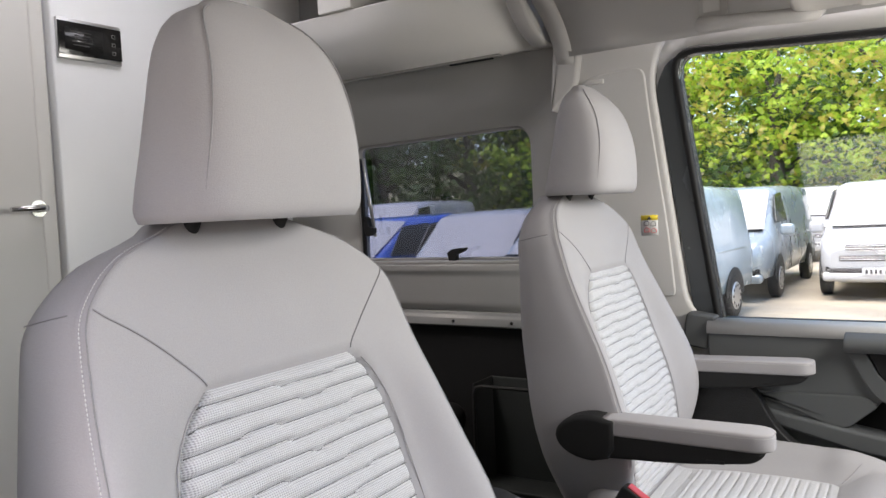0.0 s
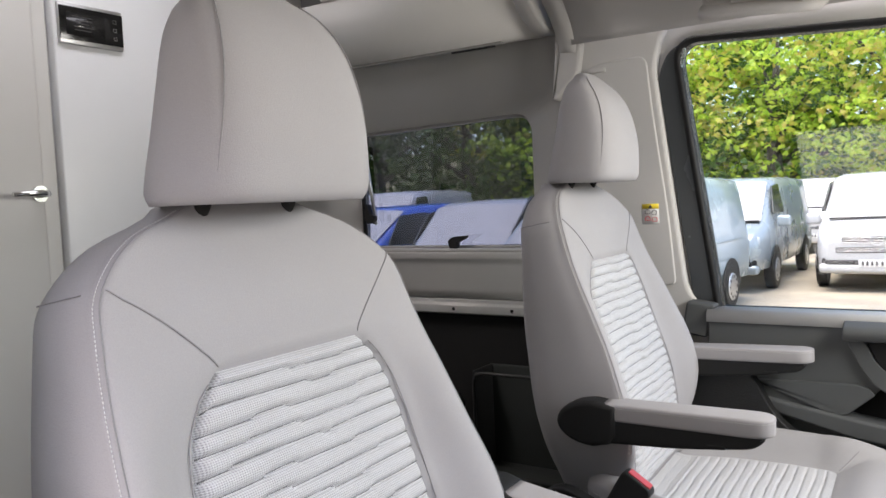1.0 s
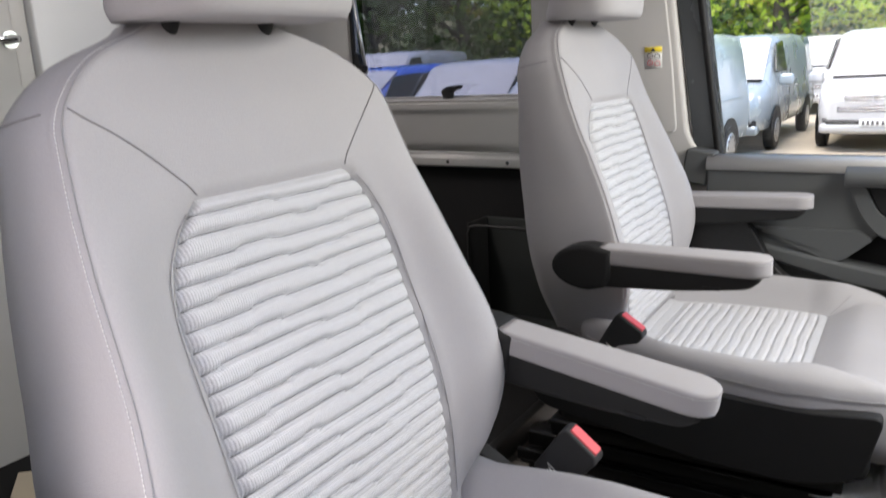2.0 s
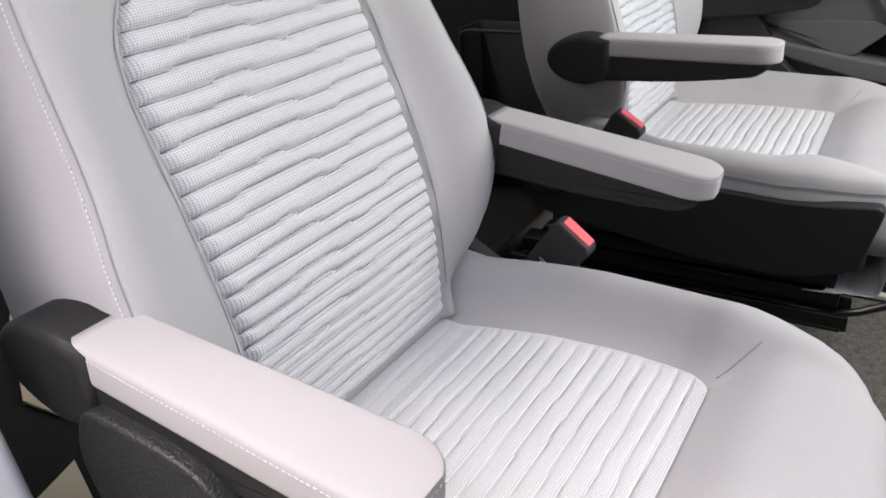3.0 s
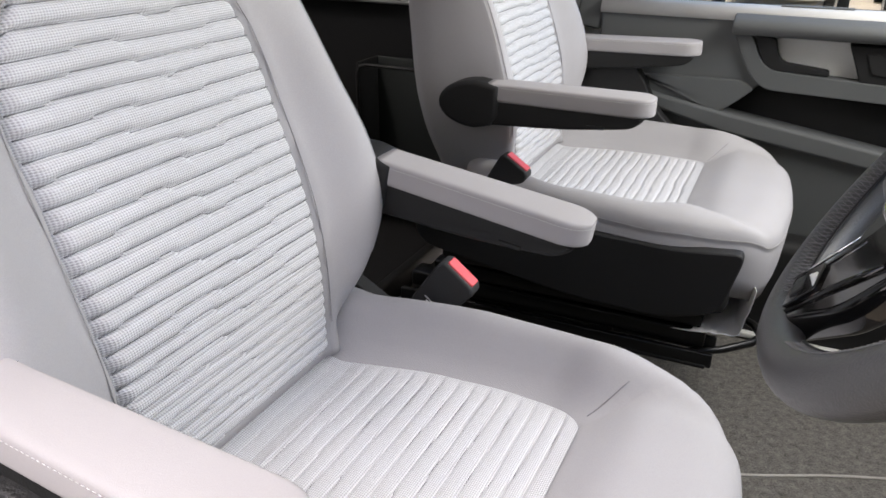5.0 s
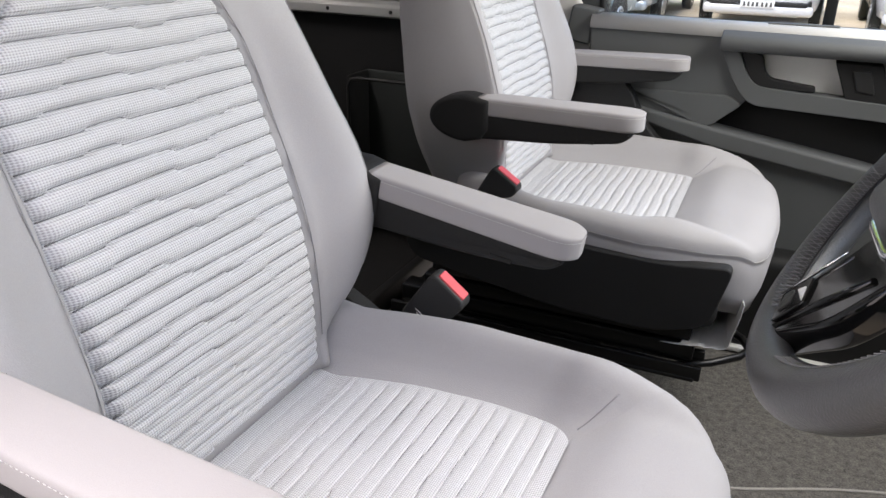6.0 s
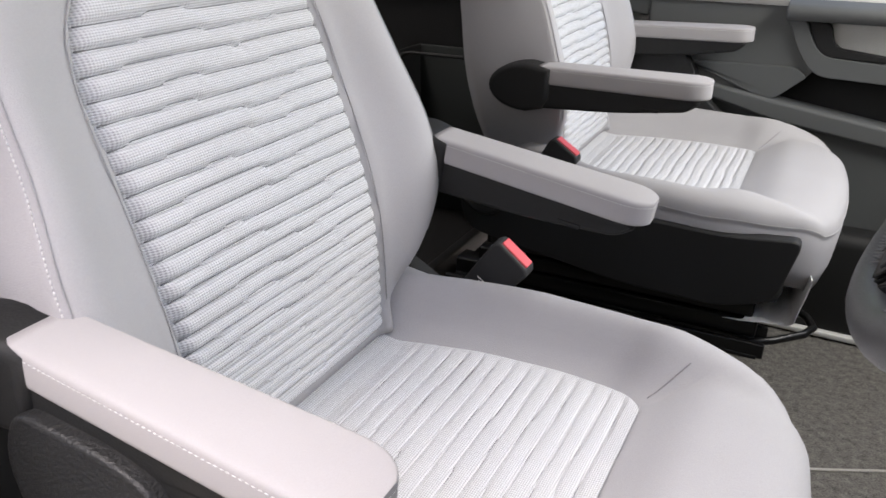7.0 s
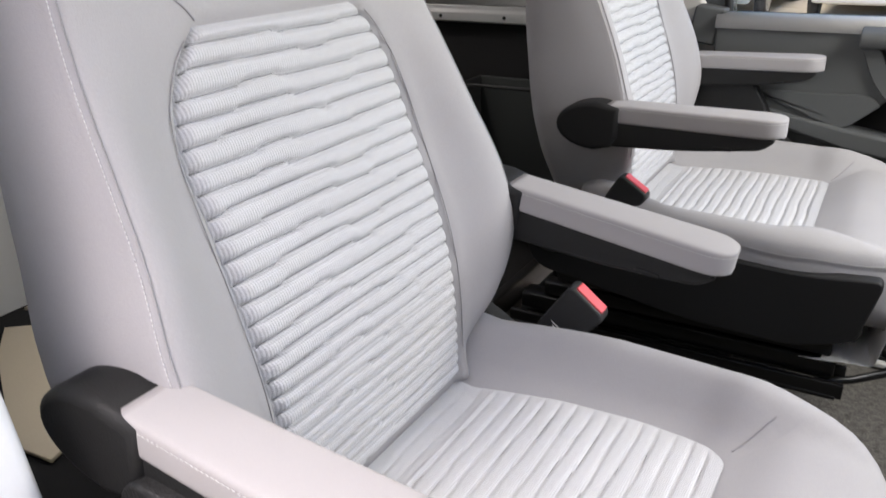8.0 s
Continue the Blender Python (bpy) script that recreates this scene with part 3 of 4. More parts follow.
# ---- the van's shell ----
def setting(name, bm, mat, label="", flat=False, parent=None):
    ob = part(name, bm, mat, parent, flat=flat)
    return tagged(ob, label, "", "", "structure") if parent is None else ob


WALL, DOOR_Y, GROUND = 1.47, 1.36, -0.72


def cut_wall(outline, hole, axis, lo, hi):
    """A wall plate with one rounded opening through it; outline is a rectangle (a0, b0, a1, b1)."""
    own = bmesh.new()
    n = len(hole)
    ca, cb = sum(p[0] for p in hole) / n, sum(p[1] for p in hole) / n
    a0, b0, a1, b1 = outline

    def out(p):
        da, db = p[0] - ca, p[1] - cb
        k = min((((a1 if da > 0 else a0) - ca) / da) if abs(da) > 1e-9 else 1e9, (((b1 if db > 0 else b0) - cb) / db) if abs(db) > 1e-9 else 1e9)
        return ca + da * k, cb + db * k
    pts = list(hole)
    for corner in ((a0, b0), (a1, b0), (a1, b1), (a0, b1)):              # a spoke through each corner keeps it square
        ang = math.atan2(corner[1] - cb, corner[0] - ca)
        best = min(range(len(pts)), key=lambda i: abs(math.remainder(math.atan2(pts[i][1] - cb, pts[i][0] - ca) - ang, 2 * math.pi)))
        pts[best] = (*pts[best][:2], corner)
    put = {"x": lambda a, b, c: (c, a, b), "y": lambda a, b, c: (a, c, b)}[axis]
    rings = []
    for c in (lo, hi):
        inner = [own.verts.new(put(p[0], p[1], c)) for p in pts]
        outer = [own.verts.new(put(*(p[2] if len(p) > 2 else out(p)), c)) for p in pts]
        rings.append((inner, outer))
    for i in range(len(pts)):
        j = (i + 1) % len(pts)
        for inner, outer in rings:
            own.faces.new((inner[i], inner[j], outer[j], outer[i]))
        for k in (0, 1):
            own.faces.new((rings[0][k][i], rings[0][k][j], rings[1][k][j], rings[1][k][i]))
    return own


def frame_of(outline, grow, axis, lo, hi):
    """A closed frame round an outline, as wide as grow."""
    own = bmesh.new()
    n = len(outline)
    ca, cb = sum(p[0] for p in outline) / n, sum(p[1] for p in outline) / n
    big = []
    for i, p in enumerate(outline):
        a, b = Vector(outline[i - 1]), Vector(outline[(i + 1) % n])
        t = (b - a).normalized()
        q = Vector((t.y, -t.x))
        if q.dot(Vector(p) - Vector((ca, cb))) < 0:
            q = -q
        big.append(tuple(Vector(p) + q * grow))
    put = {"x": lambda a, b, c: (c, a, b), "y": lambda a, b, c: (a, c, b)}[axis]
    v = [[own.verts.new(put(*p, c)) for p in line] for line, c in ((outline, lo), (big, lo), (big, hi), (outline, hi))]
    for k in range(4):
        for i in range(n):
            j = (i + 1) % n
            own.faces.new((v[k][i], v[k][j], v[(k + 1) % 4][j], v[(k + 1) % 4][i]))
    return own


# floors: carpet in the cab, a raised floor in the living room behind
setting("floor", box(0.55, 0.42, -0.02, 1.9, 1.72, 0.04, 0.0), M_CARPET, "worn grey carpet on the cab floor", True)
setting("carpet_edge", tube([(0.3 + 0.05 * k, 0.625 + 0.021 * k + 0.004 * math.sin(k), 0.001) for k in range(22)], 0.0035, sides=6), M_EDGE, "pale bound edge of the cab carpet")
setting("floor_rear", box(-0.97, 0.5, 0.02, 1.1, 1.94, 0.08, 0.0), M_DARKWALL, "dark floor of the living area", True)
setting("step_edge", box(-0.41, 0.5, 0.02, 0.03, 1.9, 0.084, 0.006), M_BLACK, "black step edge between cab and living area")
for k, o in enumerate((((-1.40, 0.29), (-1.27, 0.40), (-0.86, 0.16), (-0.82, 0.03), (-0.93, 0.02), (-1.28, 0.2)), ((-0.677, -0.038), (-0.651, -0.118), (-0.62, -0.24), (-0.43, -0.24), (-0.45, -0.125)), ((-1.46, 0.38), (-1.46, 0.46), (-1.42, 0.42)))):
    b = part("floor_board", slab(list(o), "z", 0.064, 0.074, 0.002), M_BEIGE)
    tagged(b, "beige board lying on the dark floor", "floor board", "boards on the floor")

# side wall with its window
WIN = rounded([(-1.19, 0.915), (-0.512, 0.915), (-0.512, 1.325), (-1.19, 1.312)], [0.02, 0.02, 0.07, 0.03], 6)
setting("wall_side", cut_wall((-1.52, 0.90, -0.33, 2.02), WIN, "y", WALL, WALL + 0.06), M_GREYWALL, "grey cloth-lined side wall")
setting("wall_side_lower", box(-0.93, WALL + 0.03, 0.38, 1.2, 0.06, 0.66, 0.0), M_DARKWALL, "black lower side lining", True)
panel = setting("trim_panel", slab(rounded([(1.462, 0.755), (1.447, 0.775), (1.443, 0.87), (1.435, 0.885), (1.435, 0.905), (1.5, 0.905), (1.5, 0.755)], [0.004, 0.02, 0.01, 0.005, 0.006, 0, 0]), "x", -1.5, -0.34, 0.0), M_GREYPANEL, "grey moulded panel under the side window")
rail = setting("trim_rail", slab(rounded([(1.455, 0.705), (1.44, 0.71), (1.44, 0.735), (1.452, 0.742), (1.452, 0.753), (1.5, 0.753), (1.5, 0.705)], 0.003), "x", -1.5, -0.34, 0.0), M_RAIL, "grey metal mounting rail with drilled holes")
for x in (-1.218, -1.008, -0.798, -0.588):
    setting("hole_plug", tube([(x, 1.4385, 0.7235), (x, 1.446, 0.7235)], 0.0055, sides=14), M_RUBBER, parent=rail)
win = tagged(new("window_1"), "tinted side window that hinges out, with black catches", "", "", "structure")
part("window_frame", frame_of(WIN, -0.008, "y", WALL + 0.015, WALL + 0.05), M_GREYPANEL, win)
part("pane", slab(WIN, "y", WALL + 0.035, WALL + 0.039, 0.0), M_TINT, win).visible_shadow = False
part("window_sill", box(-0.85, WALL - 0.004, 0.91, 0.69, 0.05, 0.012, 0.003), M_GREYPANEL, win)
part("stay", box(-1.172, WALL + 0.01, 1.1, 0.012, 0.014, 0.34, 0.003), M_STEEL, win, "black metal window stay")
part("stay", tube([(-1.155, WALL + 0.004, 1.27), (-1.12, WALL + 0.004, 1.0)], 0.006, sides=8), M_ALU, win, "bright gas strut")
for x, z, r in ((-0.80, 0.935, 0), (-1.135, 1.02, 80)):
    c = part("catch", slab(rounded([(-0.012, -0.02), (0.012, -0.02), (0.014, 0.0), (0.045, 0.012), (0.05, 0.022), (0.0, 0.018), (-0.02, 0.006)], 0.004), "y", -0.012, 0.012, 0.002), M_RUBBER, win, "black turning window catch")
    c.matrix_basis = pose(x, WALL - 0.005, z, 0, -r, 0)

# overhead lockers
lock = tagged(new("overhead_locker"), "cream curved overhead locker with two open shelves", "locker")
prof = rounded([(1.468, 1.535), (1.40, 1.522), (1.30, 1.545), (1.225, 1.615), (1.195, 1.688), (1.468, 1.688)], [0, 0.03, 0.06, 0.06, 0.006, 0])
part("body", slab(prof, "x", -1.47, -0.445, 0.0), M_CREAM, lock)
for x0, x1 in ((-1.47, -1.37), (-1.07, -0.94), (-0.56, -0.445)):
    part("divider", box((x0 + x1) / 2, 1.31, 1.80, x1 - x0, 0.25, 0.222, 0.004), M_CREAM, lock)
part("shelf_back", box(-0.96, 1.44, 1.80, 1.02, 0.02, 0.22, 0.0), M_GREYPANEL, lock)
part("top", box(-0.96, 1.32, 1.93, 1.03, 0.27, 0.03, 0.004), M_CREAM, lock)
cap = rounded([(1.468, 1.535), (1.38, 1.515), (1.28, 1.545), (1.20, 1.625), (1.17, 1.70), (1.165, 1.945), (1.468, 1.945)], [0, 0.04, 0.07, 0.07, 0.03, 0.02, 0])
part("end_cap", slab(cap, "x", -0.443, -0.395, 0.008), M_LINER, lock, "grey end cap")
part("light_strip", box(-0.87, 1.395, 1.522, 0.62, 0.018, 0.008, 0.002), M_GREYPANEL, lock, "recessed light strip, switched off")
part("light_strip_slot", box(-0.66, 1.394, 1.517, 0.15, 0.012, 0.006, 0.002), M_RUBBER, lock)

# wall of the washroom with its door and control panel
setting("wall_rear", box(-1.53, 1.08, 1.0, 0.06, 0.98, 2.08, 0.006), M_WHITE, "white laminate washroom wall")
door = setting("door_2", box(-1.525, 0.10, 1.0, 0.06, 0.86, 2.0, 0.006), M_DOORWHITE, "white washroom door, closed")
handle = part("door_handle", tube([(-1.495, 0.515, 1.135), (-1.455, 0.515, 1.135), (-1.445, 0.50, 1.136), (-1.447, 0.42, 1.133)], [0.011, 0.009, 0.009, 0.007], sides=12), M_CHROME, door, "brushed metal lever handle")
part("rose", tube([(-1.496, 0.515, 1.135), (-1.488, 0.515, 1.135)], 0.022, sides=24), M_CHROME, door)
setting("wall_post", box(-1.545, 0.562, 1.0, 0.05, 0.05, 2.08, 0.012, 3), M_DOORWHITE, "pale grey post beside the washroom door")
screen = thing("control_panel", "black touch control panel with silver edges on the white wall", "control panel", pose(-1.5, 0.697, 1.60))
part("housing", box(0.006, 0, 0, 0.012, 0.194, 0.112, 0.003), M_ALU, screen)
part("display", box(0.0135, 0, 0.001, 0.003, 0.192, 0.09, 0.001), M_SCREEN, screen, "dark glass display")
part("screen_area", box(0.0155, -0.02, 0.0, 0.001, 0.115, 0.062, 0.0), M_LCD, screen)
for k in (-1, 0, 1):
    part("pale_mark", frame_of([(0.066, k * 0.024 - 0.004), (0.075, k * 0.024 - 0.004), (0.075, k * 0.024 + 0.004), (0.066, k * 0.024 + 0.004)], 0.0012, "x", 0.015, 0.0158), M_GREYPANEL, screen)
for k in range(5):
    part("text_bar", box(0.0165, -0.03 + 0.004 * (k % 2), 0.02 - 0.009 * k, 0.0006, 0.06 - 0.012 * (k % 3), 0.0025, 0), M_HUB, screen)
setting("wall_near", box(-0.98, -0.46, 1.0, 1.16, 0.06, 2.1, 0.0), M_GREYPANEL, "closed wall of the living area", True)
setting("door_3", box(0.0, 0.0, 0.0, 0.10, 1.15, 1.5, 0.03), M_DOORDARK, "open driver's door").matrix_basis = pose(1.28, -0.98, 0.62, 0, 0, 12)
roof = box(-1.42, 0.52, 2.05, 0.3, 2.1, 0.06, 0)
for cx, cy, sx, sy in ((-0.64, 0.52, 0.62, 2.1), (-1.11, -0.22, 0.32, 0.62), (-1.11, 1.26, 0.32, 0.62)):
    box(cx, cy, 2.05, sx, sy, 0.06, 0, bm=roof)
setting("ceiling", roof, M_CREAM, "cream ceiling of the living area with an open roof light", True)

# storage bin and rounded box behind the passenger seat
sb = thing("storage_bin", "dark grey open plastic bin behind the passenger seat", "storage bin", pose(-0.46, 1.375, 0.06))
part("back", box(0, 0.055, 0.25, 0.40, 0.01, 0.5, 0.004), M_BIN, sb)
part("side", box(-0.2, 0.0, 0.25, 0.008, 0.12, 0.5, 0.003), M_BLACK, sb)
part("side", box(0.2, 0.0, 0.25, 0.008, 0.12, 0.5, 0.003), M_BLACK, sb)
part("base", box(0, 0, 0.19, 0.40, 0.12, 0.01, 0.003), M_BIN, sb)
part("rim", tube([(-0.2, -0.06, 0.0), (-0.2, -0.06, 0.47), (-0.19, -0.06, 0.49), (-0.17, -0.06, 0.495), (0.2, -0.06, 0.495)], 0.005, sides=8), M_CHAR, sb)
st = thing("stool", "black upholstered round-edged stool in the living area", "stool", pose(-0.90, 1.25, 0.06))
part("top", box(0, 0, 0.37, 0.34, 0.32, 0.1, 0.045, 5), M_DARKWALL, st)
part("base", box(0, 0, 0.16, 0.30, 0.28, 0.33, 0.02, 3), M_DARKWALL, st)

# cab side: pillar, arch trim, headliner
PIL = rounded([(-0.345, 0.0), (0.02, 0.0), (0.02, 0.74), (-0.045, 0.80), (-0.118, 1.40), (-0.1, 1.47), (-0.02, 1.60), (-0.345, 1.60)], [0, 0, 0, 0.05, 0.06, 0, 0, 0])
setting("pillar", slab(PIL, "y", 1.405, 1.50, 0.012, 3), M_PILLAR, "cream moulded pillar trim beside the passenger seat")
setting("pillar_cover", slab(rounded([(-0.335, 1.36), (-0.335, 1.40), (-0.27, 1.425), (-0.14, 1.43), (-0.128, 1.30), (-0.09, 1.0), (-0.075, 0.82), (-0.31, 0.82)], [0.01, 0.02, 0.05, 0.03, 0.02, 0.05, 0.02, 0.02]), "y", 1.4005, 1.41, 0.004, 3), M_PILLAR, "cream belt guide cover on the pillar")
setting("belt_slot", box(-0.275, 1.3985, 1.405, 0.05, 0.01, 0.012, 0.002), M_PILLAR, "slot cover in the pillar trim")


def arch(i, j, x0, x1, n, m):
    """Headliner: from the door's head up and over to the driver's side."""
    t, s = i / (n - 1), j / (m - 1)
    x = x0 + (x1 - x0) * s
    q = abs(2 * t - 1)
    y = 0.5 + (1 if t > 0.5 else -1) * (0.90 * (1 - (1 - q) ** 1.5))
    rise = 0.24 * (1 - q ** 2.6) + 0.05 * (1 - q)
    return (x, y, 1.487 + rise - 0.03 * max(s - 0.4, 0))


liner = sheet(lambda i, j: arch(i, j, -0.335, 1.35, 61, 14), 61, 14)
setting("headliner", liner, M_LINER, "grey cloth headliner over the cab").modifiers.new("thick", "SOLIDIFY").thickness = 0.03
strip = sheet(lambda i, j: tuple(Vector(arch(i, j, -0.40, -0.325, 61, 3)) + Vector((0.012 * (2 - j), 0, -0.02 + 0.012 * (j == 2)))), 61, 3)
setting("arch_trim", strip, M_LINER, "grey trim strip round the arch between cab and living area").modifiers.new("thick", "SOLIDIFY").thickness = 0.02
setting("arch_post", slab(rounded([(-0.405, 1.33), (-0.325, 1.40), (-0.31, 1.50), (-0.30, 1.85), (-0.42, 1.85), (-0.385, 1.55)], 0.02), "y", 1.38, 1.468, 0.008, 3), M_LINER, "grey arch trim where wall and headliner meet")
setting("arch_filler", slab([(1.05, 1.76), (1.2, 1.678), (1.33, 1.60), (1.40, 1.50), (1.5, 1.5), (1.5, 1.76)], "x", -0.385, -0.35, 0.0), M_LINER, "grey filler panel behind the arch trim", True)
setting("bulkhead", box(-0.36, 0.5, 1.87, 0.04, 2.0, 0.30, 0.0), M_LINER, "panel between the cab roof and the living area", True)
setting("windscreen_header", box(1.42, 0.5, 1.52, 0.12, 2.0, 0.25, 0.02), M_LINER, "header above the windscreen")
setting("dashboard", box(1.35, 0.5, 0.42, 0.3, 1.9, 0.84, 0.06, 3), M_CHAR, "charcoal dashboard")
setting("footwell_wall", box(0.62, 1.30, 0.13, 1.15, 0.10, 0.26, 0.03, 3), M_DOORDARK, "dark sill beside the passenger footwell")
setting("sill_strip", box(0.6, 1.245, 0.012, 1.0, 0.02, 0.014, 0.003), M_DOORCAP, "grey metal strip along the carpet edge")

grip = thing("grab_handle", "cream moulded grab handle fixed to the headliner", "grab handle", pose(0, 0, 0))
part("bar", tube([(0.035, 1.335, 1.50), (0.04, 1.30, 1.488), (0.07, 1.29, 1.486), (0.16, 1.287, 1.478), (0.25, 1.288, 1.472), (0.28, 1.30, 1.474), (0.285, 1.335, 1.49)], [0.02, 0.019, 0.017, 0.016, 0.017, 0.018, 0.02], sides=12), M_LINER, grip)
part("base", box(0.06, 1.325, 1.525, 0.065, 0.03, 0.055, 0.012, 3), M_LINER, grip)
part("cap", box(0.06, 1.308, 1.533, 0.04, 0.006, 0.03, 0.003), M_PILLAR, grip)
visor = thing("sun_visor", "cream padded sun visor folded up under the headliner", "sun visor")
part("board", slab(rounded([(0.235, 1.30), (0.30, 1.31), (0.75, 1.29), (0.74, 0.95), (0.27, 0.98)], 0.03), "z", 1.475, 1.535, 0.02, 4), M_PILLAR, visor)
part("pad", slab(rounded([(0.37, 1.27), (0.74, 1.26), (0.72, 1.0), (0.38, 1.0)], 0.03), "z", 1.462, 1.49, 0.012, 4), M_PILLAR, visor)
part("airbag_label", box(0.47, 1.255, 1.464, 0.03, 0.03, 0.012, 0.001), M_YELLOW, visor, "yellow warning label")
stick = thing("warning_label", "white and yellow belt warning label on the pillar", "label", pose(-0.138, 1.3998, 1.010))
part("sheet", box(0, 0, 0, 0.045, 0.001, 0.054, 0), M_LABEL, stick)
part("header", box(0, -0.0011, 0.0205, 0.045, 0.001, 0.013, 0), M_YELLOW, stick)
part("sign", slab([(-0.006, 0.0155), (0.006, 0.0155), (0.0, 0.0255)], "y", -0.0026, -0.0016, 0), M_PRINT, stick)
for k, (a, z) in enumerate(((-0.008, 0.006), (0.01, 0.004), (-0.008, -0.012), (0.011, -0.014))):
    part("pictogram", frame_of(rounded([(a - 0.006, z - 0.005), (a + 0.006, z - 0.005), (a + 0.006, z + 0.002), (a, z + 0.006), (a - 0.006, z + 0.002)], 0.002), 0.0012, "y", -0.0016, -0.0006), M_RED if k > 1 else M_PRINT, stick)

# passenger door
DWIN = rounded([(0.036, 0.752), (1.12, 0.735), (1.05, 1.30), (0.75, 1.405), (-0.062, 1.452)], [0.01, 0.04, 0.2, 0.15, 0.06], 7)
door1 = tagged(new("door_1"), "closed passenger door with grey plastic trim and a clear window", "", "", "structure")
part("window_surround", frame_of(DWIN, 0.14, "y", 1.43, 1.46), M_PILLAR, door1, "pale window surround")
part("window_guide", slab(rounded([(-0.115, 1.37), (-0.085, 1.435), (-0.04, 1.452), (-0.055, 1.39), (0.032, 0.752), (-0.03, 0.752)], [0.03, 0.03, 0.01, 0.02, 0, 0]), "y", 1.414, 1.44, 0.003, 2), M_SURR, door1, "dark grey window guide")
part("window_seal", frame_of(DWIN, 0.014, "y", 1.408, 1.47), M_RUBBER, door1, "black rubber window seal")
part("pane", slab(DWIN, "y", 1.444, 1.448, 0.0), M_GLASS, door1).visible_shadow = False
part("window_post", box(0.535, 1.435, 1.08, 0.024, 0.03, 0.70, 0.004), M_RUBBER, door1, "black post between the panes")
part("skin", box(0.56, 1.475, 0.36, 1.18, 0.03, 0.80, 0.0), M_DOORDARK, door1)
part("pocket_back", box(0.6, 1.42, 0.5, 1.0, 0.01, 0.30, 0.0), M_DOORDARK, door1)
part("sill_cap", slab(rounded([(1.352, 0.752), (1.362, 0.766), (1.40, 0.768), (1.45, 0.762), (1.45, 0.735), (1.352, 0.735)], [0.006, 0.012, 0.01, 0, 0, 0]), "x", 0.012, 1.15, 0.0), M_DOORCAP, door1, "grey window sill cap")
part("sill_notch", slab(rounded([(0.41, 1.38), (0.56, 1.385), (0.56, 1.41), (0.42, 1.405)], 0.006), "z", 0.7675, 0.7705, 0.0005), M_DOOR, door1)
part("corner_trim", slab(rounded([(-0.055, 0.70), (0.01, 0.69), (0.018, 0.75), (0.034, 0.775), (-0.04, 0.785)], 0.01), "y", 1.365, 1.44, 0.006), M_DOOR, door1)
up = rounded([(0.012, 0.752), (0.318, 0.745), (0.348, 0.68), (0.372, 0.632), (0.405, 0.61), (0.391, 0.588), (0.321, 0.528), (0.296, 0.522), (0.127, 0.556), (0.012, 0.596)], [0.02, 0.004, 0.03, 0.03, 0.01, 0.02, 0.02, 0.015, 0.02, 0.02])
part("upper_trim", slab(up, "y", DOOR_Y, 1.43, 0.006, 3), M_DOOR, door1)
fac = rounded([(0.11, 0.598), (0.295, 0.526), (0.325, 0.528), (0.388, 0.584), (0.36, 0.604)], [0.004, 0.012, 0.012, 0.01, 0.02])
part("facet", slab(fac, "y", DOOR_Y - 0.007, DOOR_Y + 0.004, 0.003, 2), M_DOOR, door1)
part("arm_band", slab(rounded([(1.345, 0.752), (1.318, 0.742), (1.31, 0.728), (1.316, 0.712), (1.345, 0.705), (1.43, 0.705), (1.43, 0.752)], [0.004, 0.014, 0.012, 0.012, 0.01, 0, 0]), "x", 0.322, 1.1, 0.004), M_DOOR, door1, "grey armrest band along the door")
part("handle_frame", slab(rounded([(0.325, 0.712), (0.366, 0.706), (0.385, 0.66), (0.412, 0.632), (0.60, 0.622), (1.1, 0.60), (1.1, 0.575), (0.69, 0.58), (0.40, 0.588), (0.36, 0.635)], [0.004, 0.01, 0.02, 0.02, 0.0, 0, 0, 0, 0.03, 0.03]), "y", 1.345, 1.43, 0.002, 2), M_DOOR, door1)
part("handle_recess", box(0.48, 1.40, 0.665, 0.24, 0.02, 0.09, 0.004), M_LABEL, door1, "pale handle recess")
hd = rounded([(0.368, 0.706), (0.415, 0.702), (0.425, 0.665), (0.44, 0.65), (0.535, 0.64), (0.537, 0.628), (0.41, 0.63), (0.39, 0.655)], [0.004, 0.01, 0.02, 0.02, 0.008, 0.006, 0.02, 0.02])
part("door_handle", slab(hd, "y", 1.352, 1.38, 0.002, 2), M_BLACK, door1, "black plastic door pull")
part("switch_panel", slab(rounded([(0.564, 0.70), (0.598, 0.62), (0.69, 0.61), (0.66, 0.70)], 0.006), "y", 1.352, 1.42, 0.004), M_BLACK, door1, "black switch panel")
part("switch", slab(rounded([(0.60, 0.685), (0.618, 0.64), (0.655, 0.636), (0.638, 0.686)], 0.006), "y", 1.347, 1.356, 0.003), M_CHAR, door1)
low = rounded([(0.0, 0.60), (0.16, 0.556), (0.326, 0.524), (0.671, 0.472), (1.1, 0.40), (1.1, 0.12), (0.0, 0.12)], [0, 0.05, 0.03, 0.02, 0, 0, 0])
part("lower_trim", slab(low, "y", 1.372, 1.44, 0.01, 3), M_DOOR, door1)
part("pocket_rim", slab(rounded([(0.02, 0.607), (0.16, 0.556), (0.326, 0.526), (0.671, 0.474), (1.1, 0.40), (1.1, 0.35), (0.66, 0.43), (0.338, 0.476), (0.167, 0.52), (0.02, 0.57)], 0.015), "y", 1.345, 1.40, 0.008, 3), M_DOOR, door1, "grey rim of the door pocket")

